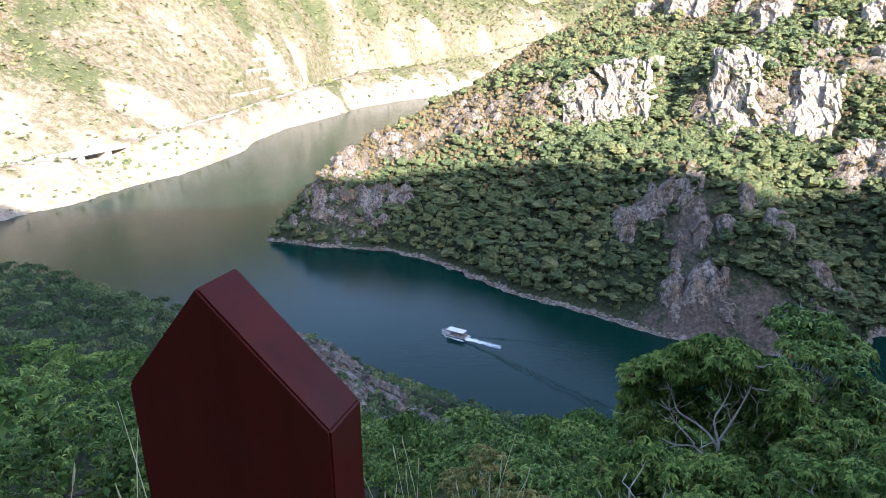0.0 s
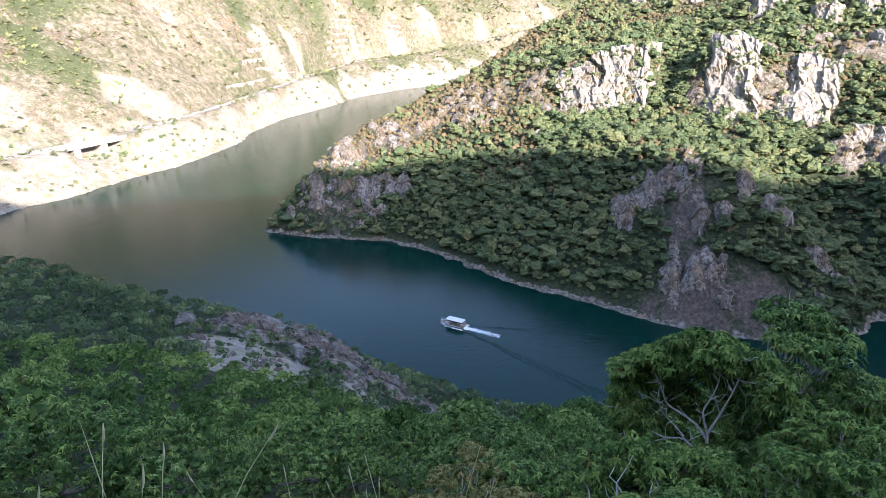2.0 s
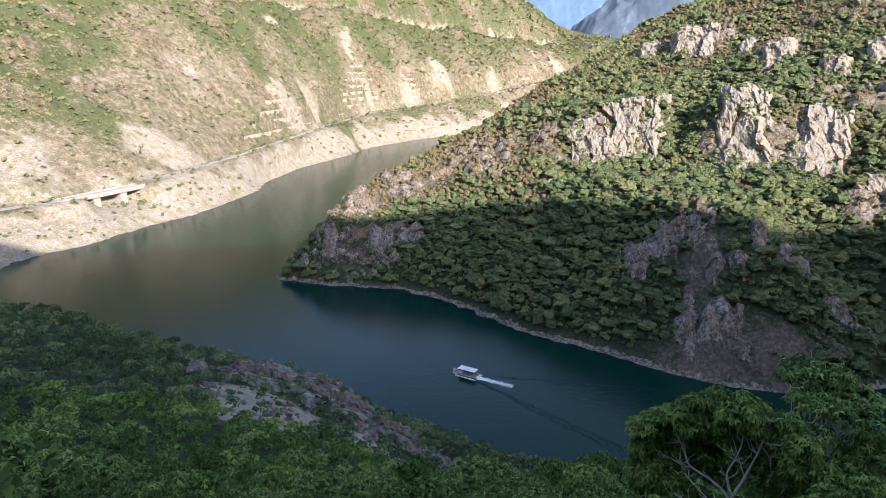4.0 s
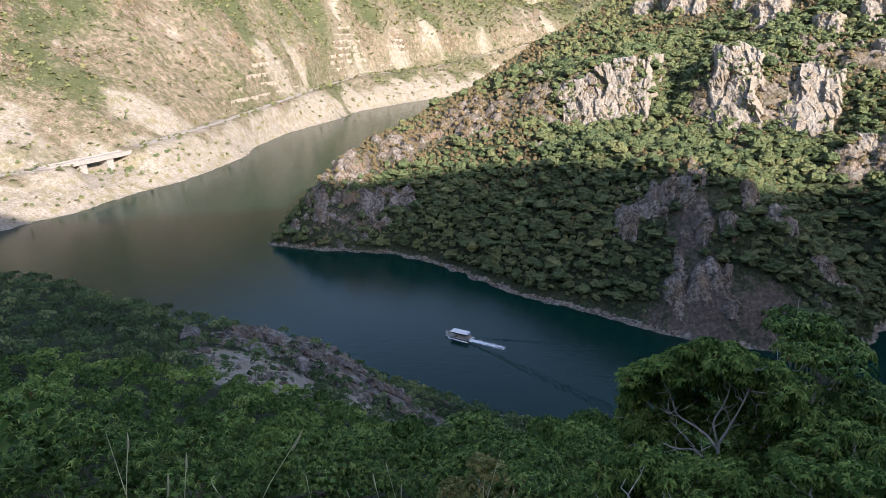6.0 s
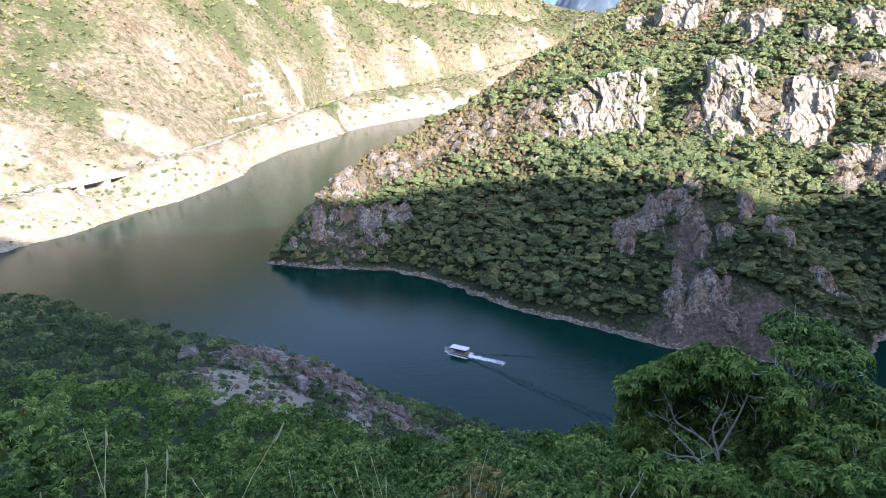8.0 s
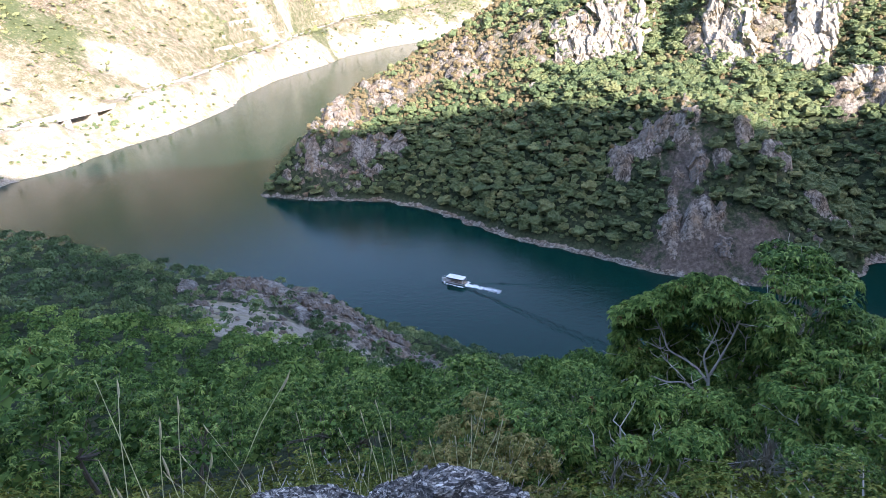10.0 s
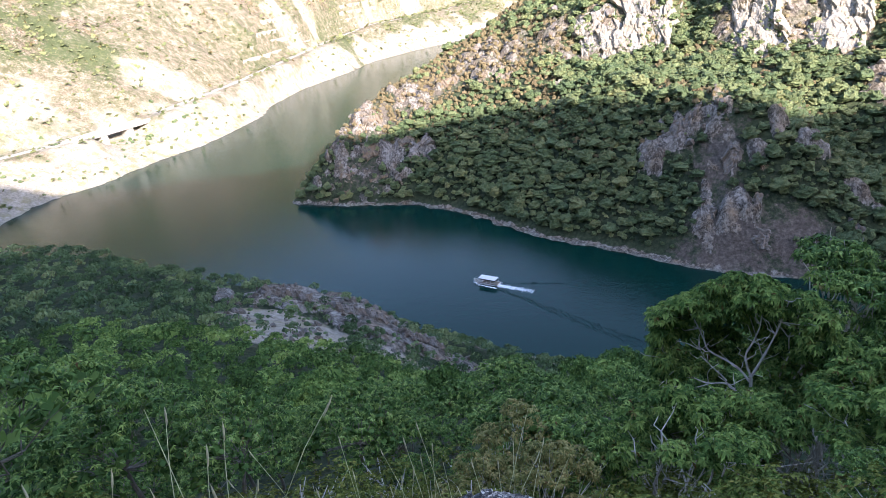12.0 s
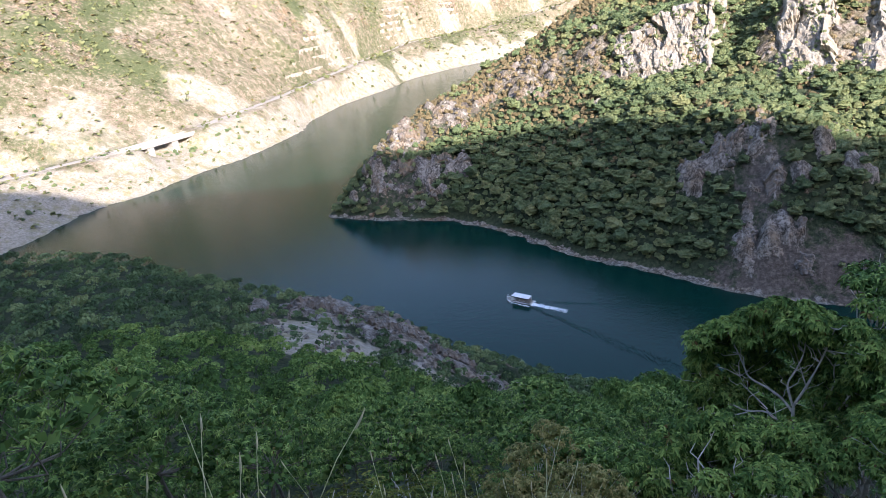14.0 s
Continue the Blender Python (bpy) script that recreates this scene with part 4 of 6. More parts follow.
def child_mesh(name, verts, faces, material, parent, tint=None, label=""):
    ob = mesh_object(name, verts, faces, material, tint)
    ob.parent = parent
    if label:
        tagged(ob, label)
    return ob


def tube(points, radii, sides=6):
    """A tapered limb along points."""
    points = np.asarray(points, float)
    n = len(points)
    t = np.gradient(points, axis=0)
    t /= np.linalg.norm(t, axis=1)[:, None] + 1e-9
    ref = np.where(np.abs(t[:, 2:3]) < 0.9, np.array([[0, 0, 1.0]]), np.array([[1.0, 0, 0]]))
    u = np.cross(t, ref)
    u /= np.linalg.norm(u, axis=1)[:, None]
    w = np.cross(t, u)
    a = np.linspace(0, 2 * np.pi, sides, endpoint=False)
    ring = u[:, None] * np.cos(a)[None, :, None] + w[:, None] * np.sin(a)[None, :, None]
    v = (points[:, None] + ring * np.asarray(radii)[:, None, None]).reshape(-1, 3)
    i = np.arange(n * sides).reshape(n, sides)
    j = np.roll(i, -1, axis=1)
    f = np.stack([i[:-1], j[:-1], j[1:], i[1:]], -1).reshape(-1, 4)
    return v, f


def joined(pieces):
    vs, fs, base = [], [], 0
    for v, f in pieces:
        vs.append(v)
        fs.append(f + base)
        base += len(v)
    return np.concatenate(vs), np.concatenate(fs)


def rosettes(centres, outward, length, width, leaves, g, droop=0.7):
    """Tufts of long drooping leaves; returns verts of diamonds and the tint of each vertex."""
    n = len(centres)
    a = g.uniform(0, 6.283, (n, 1)) + np.arange(leaves)[None] * 6.283 / leaves + g.normal(0, 0.25, (n, leaves))
    up = outward / np.linalg.norm(outward, axis=1)[:, None]
    side = np.cross(up, g.normal(size=(n, 3)))
    side /= np.linalg.norm(side, axis=1)[:, None]
    other = np.cross(up, side)
    d = side[:, None] * np.cos(a)[..., None] + other[:, None] * np.sin(a)[..., None]
    ln = length * g.uniform(0.65, 1.25, (n, leaves, 1))
    d = d + up[:, None] * g.uniform(-0.1, 0.45, (n, leaves, 1))
    d[..., 2] -= droop * g.uniform(0.3, 1.0, (n, leaves))
    d /= np.linalg.norm(d, axis=-1)[..., None]
    wide = np.cross(d, up[:, None] + g.normal(0, 0.3, (n, leaves, 3)))
    wide /= np.linalg.norm(wide, axis=-1)[..., None]
    c = np.repeat(centres[:, None], leaves, 1)
    mid = c + d * ln * 0.5 + up[:, None] * ln * 0.10
    tip = c + d * ln
    tip[..., 2] -= 0.18 * ln[..., 0]
    w = width * ln / length
    v = np.stack([c, mid + wide * w, tip, mid - wide * w], 2).reshape(-1, 3)
    tint = np.repeat(np.clip(0.52 + g.normal(0, 0.28, n), 0, 1), leaves * 4)
    return v, tint


def tree_meshes(seed, tall, wide, lumps, per_lump, leaf, open_front=False, trunk=0.09, fork_at=0.42, drop=0.48):
    """Trunk with forking limbs and a domed crown of leaf tufts, standing at the origin. open_front leaves the limbs bare towards -y."""
    g = np.random.default_rng(seed)
    fork = np.array([g.normal(0, 0.12), g.normal(0, 0.12), tall * fork_at])
    wood_parts = [tube([(0, 0, -0.6), (0.03, 0, tall * 0.15), tuple(fork * (0.6, 0.6, 0.7)), tuple(fork)], [trunk * 1.25, trunk, trunk * 0.85, trunk * 0.75], 8)]
    leaf_v, leaf_t = [], []
    for k in range(lumps):
        a = 6.283 * k * 0.618 + g.normal(0, 0.25)
        rho = wide * math.sqrt((k + 0.4) / lumps) * 0.86
        z = tall * (0.93 - drop * (rho / wide) ** 2 + g.normal(0, 0.035))
        end = np.array([rho * math.cos(a), rho * math.sin(a), z])
        bare = open_front and end[1] < -0.1 * wide and abs(end[0]) < 0.66 * wide
        if bare:
            end = end * (0.72, 0.45, 1.0) + (0, 0, 0.02 * tall)
        bend = (fork + end) / 2 + g.normal(0, (0.06 if open_front else 0.10) * wide, 3) + (0, 0, (0.02 if open_front else -0.10) * tall)
        knots = [fork, fork * 0.6 + bend * 0.4 + (0, 0, -0.02), bend, bend * 0.45 + end * 0.55 + g.normal(0, 0.04 * wide, 3), end]
        wood_parts.append(tube(knots, np.array([0.4, 0.3, 0.22, 0.13, 0.05]) * trunk * (0.5 if open_front else 1.0), 5))
        for _ in range(2 if bare else 4):
            q = (0, 0, 0.12 * wide * bare) + end + g.normal(size=3) * (0.2, 0.2, 0.1) * wide * (0.5 if bare else 0.8)
            s = bend * 0.5 + end * 0.5
            wood_parts.append(tube([s, (s + q) / 2 + g.normal(0, 0.03 * wide, 3), q], np.array([0.13, 0.085, 0.035]) * trunk, 4))
        if bare:
            continue
        radius = wide * g.uniform(0.21, 0.32)
        d = g.normal(size=(per_lump, 3))
        d[:, 2] = np.abs(d[:, 2]) * 0.9 - 0.12
        d /= np.linalg.norm(d, axis=1)[:, None]
        c = end + d * radius * (1, 1, 0.55) * g.uniform(0.8, 1.05, (per_lump, 1)) - (0, 0, radius * 0.2)
        v, t = rosettes(c, d * 0.6 + (0, 0, 0.9), leaf, leaf * 0.17, 7, g, 0.75)
        leaf_v.append(v)
        leaf_t.append(np.clip(t + g.normal(0, 0.12), 0, 1))
        # inner leaves that close the lump, their tint lowered to paint in shade
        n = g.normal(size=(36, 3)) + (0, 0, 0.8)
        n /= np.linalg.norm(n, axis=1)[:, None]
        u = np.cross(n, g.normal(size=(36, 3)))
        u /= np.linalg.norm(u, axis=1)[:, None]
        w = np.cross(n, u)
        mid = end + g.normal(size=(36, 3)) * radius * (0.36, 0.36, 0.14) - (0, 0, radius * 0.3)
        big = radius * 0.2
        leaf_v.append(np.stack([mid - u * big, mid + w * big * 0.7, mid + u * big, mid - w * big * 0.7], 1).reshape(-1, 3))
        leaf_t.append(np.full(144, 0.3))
    return joined(wood_parts), np.concatenate(leaf_v), np.concatenate(leaf_t)


def tree(name, label, category, place, meshes, group="", leaf_mat=M_LEAF, bark=M_BARK):
    (wv, wf), lv, lt = meshes
    ob = thing(name, label, category, place, group)
    child_mesh("trunk", wv, wf, bark, ob)
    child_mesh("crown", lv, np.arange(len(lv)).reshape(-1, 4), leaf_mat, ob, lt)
    return ob


def ground_at(x, y):
    return float(height(np.array([x]), np.array([y]))[0])


def stand(x, y, yaw=0.0, scale=1.0, lift=0.0):
    return pose(x, y, ground_at(x, y) + lift, 0, 0, yaw) @ Matrix.Scale(scale, 4)


# the tall tree with bare forking limbs, and its neighbours
def canopy(g, arcs, radius, tufts, leaf):
    """Leaf lumps along arcs (centre x, centre z, half width, rise, first and last angle, lumps, depth, spread); returns verts, tints and lump centres."""
    leaf_v, leaf_t, spots = [], [], []
    for cx, cz, wide, rise, a0, a1, lumps, depth, spread in arcs:
        for k in range(lumps):
            a = radians(a0 + (a1 - a0) * (k + 0.5) / lumps + g.normal(0, 3))
            q = np.array([cx + wide * math.cos(a), depth + g.uniform(-spread, spread), cz + rise * math.sin(a)]) + g.normal(0, 0.07, 3)
            rad = radius * g.uniform(0.7, 1.25)
            d = g.normal(size=(tufts, 3))
            d[:, 2] = np.abs(d[:, 2]) * 0.9 - 0.15
            d /= np.linalg.norm(d, axis=1)[:, None]
            c = q + d * rad * (1, 1, 0.6) * g.uniform(0.7, 1.05, (tufts, 1))
            v, t = rosettes(c, d * 0.6 + (0, 0, 0.9), leaf, leaf * 0.2, 8, g, 0.8)
            leaf_v.append(v)
            leaf_t.append(np.clip(t + 0.14 + g.normal(0, 0.1), 0, 1))
            # inner tufts carry the lump's own shade in a reduced tint
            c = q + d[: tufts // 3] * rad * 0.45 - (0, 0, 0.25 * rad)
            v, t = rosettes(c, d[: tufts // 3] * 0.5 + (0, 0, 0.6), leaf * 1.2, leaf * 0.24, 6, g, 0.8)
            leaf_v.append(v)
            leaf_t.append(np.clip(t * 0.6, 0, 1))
            spots.append(q)
    return np.concatenate(leaf_v), np.concatenate(leaf_t), spots


def crooked(g, a, b, n=5, sway=0.09):
    """Points of a crooked limb from a to b."""
    a, b = np.asarray(a, float), np.asarray(b, float)
    size = np.linalg.norm(b - a)
    pts = [a + (b - a) * k / n + (g.normal(0, sway * size, 3) * (1, 1, 0.6) if 0 < k < n else 0) for k in range(n + 1)]
    return np.array(pts)


def twigs(g, limbs, spots, thick):
    """A thin crooked twig from each leaf lump to the nearest limb."""
    nodes = np.concatenate([l[1:] for l in limbs])
    out = []
    for q in spots:
        below = nodes[np.argmin(np.linalg.norm(nodes - q, axis=1) + 0.5 * np.maximum(0, nodes[:, 2] - q[2]))]
        out.append(tube(crooked(g, below, q, 3, 0.1), np.linspace(thick, thick * 0.35, 4), 4))
        for _ in range(2):
            out.append(tube(crooked(g, below * 0.4 + q * 0.6, q + g.normal(0, 0.1, 3), 2, 0.1), [thick * 0.5, thick * 0.35, thick * 0.15], 4))
    return out


def forking_tree():
    """Limbs bare towards the viewer under an arch of leaves; limbs as (start radius, knots in x, z)."""
    g = np.random.default_rng(101)
    z0 = 2.8
    limbs_xz = [(0.06, [(0.08, -3.3), (0.03, -1.2), (0.0, 0.0), (-0.03, 0.53)]),
                (0.042, [(-0.03, 0.55), (0.09, 0.85), (0.16, 1.18), (0.26, 1.5), (0.3, 1.8), (0.42, 2.2)]),
                (0.038, [(-0.03, 0.53), (-0.14, 0.8), (-0.18, 1.02), (-0.07, 1.28), (0.02, 1.66), (-0.02, 2.1)]),
                (0.04, [(-0.02, 0.42), (-0.25, 0.64), (-0.46, 0.77), (-0.79, 0.88), (-0.9, 1.1), (-1.0, 1.4), (-1.2, 1.7)]),
                (0.038, [(0.0, 0.02), (-0.23, 0.21), (-0.46, 0.4), (-0.74, 0.27), (-1.0, 0.37), (-1.3, 0.5)]),
                (0.024, [(-0.42, 0.39), (-0.62, 0.5), (-0.8, 0.62), (-0.95, 0.9)]),
                (0.028, [(0.3, 0.35), (0.14, 0.7), (0.05, 1.0), (-0.2, 1.6)]),
                (0.03, [(0.42, 0.3), (0.5, 0.65), (0.58, 0.92), (0.48, 1.25), (0.6, 1.7)]),
                (0.026, [(0.65, 0.4), (0.82, 0.8), (0.95, 1.05), (0.85, 1.5)])]
    limbs, pieces = [], []
    for k, (r0, knots) in enumerate(limbs_xz):
        depth = 0.0 if k < 3 else g.uniform(-0.15, 0.25) if k < 6 else 0.45
        pts = np.array([(x, depth * min(1, j / 2) if k < 6 else depth, z0 + z) for j, (x, z) in enumerate(knots)]) + (g.normal(0, 0.015, (len(knots), 3)) if k else 0)
        limbs.append(pts)
        for _ in range(2):
            pts = np.concatenate([pts[:1], np.stack([0.75 * pts[:-1] + 0.25 * pts[1:], 0.25 * pts[:-1] + 0.75 * pts[1:]], 1).reshape(-1, 3), pts[-1:]])
        pieces.append(tube(pts, np.linspace(r0, r0 * (0.8 if k == 0 else 0.3), len(pts)) * 0.66 * (1 + 0.12 * g.normal(size=len(pts)).clip(-1, 1)), 7))
    cz = z0 + 0.9
    lv, lt, spots = canopy(g, [(-0.2, cz, 1.5, 1.48, -12, 218, 28, 0.0, 0.22), (-0.2, cz, 1.28, 1.25, 5, 214, 20, 0.05, 0.25), (-0.2, cz, 1.0, 1.05, 55, 130, 6, 0.15, 0.2), (-1.35, z0 - 0.1, 0.4, 0.5, 60, 300, 6, 0.1, 0.4)], 0.24, 38, 0.112)
    pieces += twigs(g, limbs[1:], spots, 0.012)
    for pts in limbs[1:]:
        for _ in range(5):
            j = int(g.integers(1, len(pts)))
            end = pts[j] + (g.normal(0, 0.28), g.normal(0.05, 0.12), g.uniform(0.15, 0.55))
            pieces.append(tube(crooked(g, pts[j], end, 4, 0.1), np.linspace(0.011, 0.004, 5), 4))
    # roof and rear of the crown, behind the bare limbs
    bv_, bt_, _ = canopy(g, [(-0.2, cz - 0.33, 1.4, 1.45, 22, 160, 9, 0.5, 0.2), (-0.2, cz - 0.6, 1.3, 1.45, 25, 158, 8, 0.95, 0.2), (-0.2, cz - 0.9, 1.2, 1.1, -10, 190, 12, 1.45, 0.2), (-0.2, cz - 1.1, 0.8, 0.5, 0, 360, 8, 1.55, 0.15), (-0.2, cz - 0.55, 0.75, 0.75, 0, 180, 9, 1.35, 0.15), (-0.2, cz - 0.5, 0.35, 0.4, 0, 360, 6, 1.4, 0.15)], 0.3, 32, 0.115)
    lv, lt = np.concatenate([lv, bv_]), np.concatenate([lt, bt_])
    return joined(pieces), lv, lt


def stem_tree(seed, arcs, stems, tall, spread, radius=0.27, tufts=34, leaf=0.1):
    """Many thin crooked pale stems rising to an uneven canopy."""
    g = np.random.default_rng(seed)
    lv, lt, spots = canopy(g, arcs, radius, tufts, leaf)
    limbs, pieces = [], []
    for k in range(stems):
        x = spread * (-0.7 + 1.7 * k / stems) + g.normal(0, 0.08)
        pts = crooked(g, (x, g.uniform(-0.3, 0.3), -0.5), (x * 1.25 + g.normal(0, 0.3), g.uniform(-0.2, 0.4), tall * g.uniform(0.75, 1.0)), 7, 0.035)
        limbs.append(pts)
        r0 = g.uniform(0.016, 0.032)
        pieces.append(tube(pts, np.linspace(r0, r0 * 0.4, len(pts)), 5))
        for _ in range(3):
            j = int(g.integers(3, 7))
            pieces.append(tube(crooked(g, pts[j], pts[j] + (g.normal(0, 0.4), g.normal(0, 0.2), g.uniform(0.2, 0.6)), 3, 0.12), np.linspace(r0 * 0.5, r0 * 0.15, 4), 4))
    pieces += twigs(g, limbs, spots, 0.009)
    return joined(pieces), lv, lt


GROUP_TREES = "trees on the near slope"
place_fork = (5.0, 9.75)
tree("tree", "green tree with pale forking limbs under a domed crown", "tree", pose(*place_fork, 121.4, 0, 0, -27), forking_tree(), GROUP_TREES)
place_two = (6.95, 10.6)
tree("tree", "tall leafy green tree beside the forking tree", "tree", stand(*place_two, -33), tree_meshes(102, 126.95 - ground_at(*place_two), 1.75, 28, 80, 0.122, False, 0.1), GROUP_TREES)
tree("tree", "low leafy tree with many thin pale stems", "tree", stand(4.75, 8.25, -30), stem_tree(103, [(0.15, 1.35, 1.3, 1.05, 62, 205, 12, -0.2, 0.3), (0.15, 1.35, 1.0, 0.8, 75, 200, 8, -0.4, 0.3), (0.1, 1.2, 0.95, 0.5, 110, 215, 5, -0.6, 0.2), (0.15, 1.35, 1.3, 1.0, 5, 62, 5, 0.1, 0.3)], 10, 2.1, 0.8), GROUP_TREES)
tree("tree", "leafy tree with slender grey stems on the slope", "tree", stand(6.5, 8.0, -38), stem_tree(104, [(0.0, 1.6, 1.3, 1.2, 10, 170, 11, 0.0, 0.4), (0.0, 1.6, 1.0, 0.95, 30, 160, 7, -0.2, 0.4)], 9, 2.4, 0.8), GROUP_TREES)
tree("tree", "leafy tree with slender grey stems on the slope", "tree", stand(3.1, 8.9, -20), stem_tree(105, [(0.0, 1.3, 0.95, 0.85, 5, 175, 9, 0.0, 0.4), (0.0, 1.2, 0.7, 0.7, 20, 165, 6, -0.3, 0.3)], 5, 1.9, 0.5), GROUP_TREES)
for x, y, turn_, seed_ in ((5.9, 9.0, -34, 106), (4.0, 9.1, -24, 107), (5.6, 6.9, -40, 108), (7.9, 9.4, -40, 109), (2.9, 7.2, -22, 114)):
    tree("tree", "leafy tree with slender grey stems on the slope", "tree", stand(x, y, turn_), stem_tree(seed_, [(0.0, 1.2, 1.0, 0.9, 0, 180, 10, 0.1, 0.5), (0.0, 1.1, 0.7, 0.6, 10, 170, 7, 0.1, 0.5)], 7, 1.8, 0.7), GROUP_TREES)

models = [tree_meshes(110 + s, 3.4, 1.4 + 0.14 * s, 18, 30, 0.112, False, 0.06, 0.45) for s in range(5)]
masters = [None] * 5
placed = [(5.05, 10.1), (6.95, 10.6), (4.75, 8.25), (6.5, 8.0), (3.1, 8.9), (5.9, 9.0), (4.0, 9.1), (5.6, 6.9), (7.9, 9.4), (2.9, 7.2), (0.0, 1.2)]


def free(x, y, gap):
    return all((x - a) ** 2 + (y - b) ** 2 > gap * gap for a, b in placed)


tries = 0
while len(placed) < 84 and tries < 8000:
    tries += 1
    az, d = rng.uniform(-50, 50), math.sqrt(rng.uniform(11.5 ** 2, 28 ** 2))
    x, y = d * math.sin(radians(az)), d * math.cos(radians(az))
    if not free(x, y, 2.2 + 0.045 * d) or (az > 12 and d < 12.5 and az < 40) or (-14 < az < 5 and d < 14.5):
        continue
    placed.append((x, y))
    k = int(rng.integers(0, 5))
    tall = rng.uniform(0.75, 1.2) * (0.8 if 0 < az < 15 else 1.0)
    m = stand(x, y, rng.uniform(-40, 40) - az, tall)
    if masters[k] is None:
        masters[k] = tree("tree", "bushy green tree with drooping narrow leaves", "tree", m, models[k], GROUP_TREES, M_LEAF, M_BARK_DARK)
    else:
        copy_thing(masters[k], m)

for k, (x, y, s) in enumerate([(1.7, 7.6, 0.5), (2.0, 5.75, 0.36), (1.0, 7.4, 0.6), (7.2, 6.4, 0.5), (4.5, 5.5, 0.3), (-0.8, 12.4, 0.5), (0.5, 12.0, 0.5), (-2.1, 12.7, 0.55), (-1.6, 11.0, 0.42), (0.9, 13.6, 0.6), (-0.3, 10.6, 0.36)]):
    copy_thing(masters[k % 5], stand(x, y, -30 + 15 * (k % 3), s))

# yellowish shrubs by the brink
M_SHRUB = leaf_material("shrub_leaves", (0.03, 0.046, 0.01), (0.125, 0.155, 0.03), (0.3, 0.3, 0.07))


def shrub_meshes(seed, radius, count, leaf):
    g = np.random.default_rng(seed)
    d = g.normal(size=(count, 3))
    d[:, 2] = np.abs(d[:, 2])
    d /= np.linalg.norm(d, axis=1)[:, None]
    lump = 1 + 0.5 * perlin(d[:, 0] * 2 + seed, d[:, 1] * 2, d[:, 2] * 2)
    c = d * (radius * lump * g.uniform(0.55, 1.05, count))[:, None] * (1, 1, 0.85)
    v, t = rosettes(c, d + (0, 0, 0.3), leaf, leaf * 0.24, 5, g, 0.2)
    stems = [tube([(0, 0, -0.15), tuple(q * 0.5 + g.normal(0, 0.04, 3)), tuple(q)], [0.012, 0.008, 0.003], 4) for q in c[:18]]
    return joined(stems), v, t


shrub_models = [shrub_meshes(140 + s, 0.55, 280, 0.042) for s in range(3)]
shrub_first = [None] * 3
shrub_places = []
for k in range(1500):
    az, d = rng.uniform(-48, 44), rng.uniform(2.5, 11.5)
    x, y = d * math.sin(radians(az)), d * math.cos(radians(az))
    if y < 2.3 or (az > 14 and d > 4.5 and k % 2) or any((x - a) ** 2 + (y - b) ** 2 < 0.24 + 0.075 * d for a, b in shrub_places):
        continue
    shrub_places.append((x, y))
    i = k % 3
    m = stand(x, y, rng.uniform(0, 360), rng.uniform(0.8, 1.4) * (0.75 + 0.06 * d))
    if shrub_first[i] is None:
        (sv, sf), lv, lt = shrub_models[i]
        ob = thing("shrub", "yellow-green small-leaved shrub on the steep slope", "shrub", m, "shrubs at the brink")
        child_mesh("branchwork", sv, sf, M_BARK, ob)
        child_mesh("foliage", lv, np.arange(len(lv)).reshape(-1, 4), M_SHRUB, ob, lt)
        shrub_first[i] = ob
    else:
        copy_thing(shrub_first[i], m)


M_DRYLEAF = leaf_material("drying_leaves", (0.06, 0.068, 0.02), (0.18, 0.185, 0.055), (0.4, 0.32, 0.12))
for k, (x, y, tall) in enumerate(((0.45, 7.0, 2.45), (0.8, 6.1, 1.75), (-0.05, 6.3, 1.6))):
    tree("bush", "olive-brown bush with small drying leaves behind the boulder", "bush", stand(x, y, 40 * k), tree_meshes(150 + k, tall, 0.75, 12, 34, 0.065, False, 0.03, 0.4), "", M_DRYLEAF)


def dead_branch(place):
    g = np.random.default_rng(160)
    main = crooked(g, (0.35, 0, -0.3), (-0.45, 0.1, 0.35), 6, 0.06)
    pieces = [tube(main, np.linspace(0.02, 0.006, 7), 6)]
    for j in (2, 3, 4, 5):
        pieces.append(tube(crooked(g, main[j], main[j] + (g.uniform(-0.4, -0.1), g.normal(0, 0.1), g.uniform(-0.05, 0.3)), 3, 0.1), [0.01, 0.008, 0.005, 0.002], 5))
    ob = thing("dead_branch", "bare pale forked dead branch on the slope", "branch", place)
    v, f = joined(pieces)
    child_mesh("limb", v, f, M_BARK, ob)


dead_branch(pose(1.36, 7.4, ground_at(1.36, 7.4) + 0.55, 0, 0, -10))


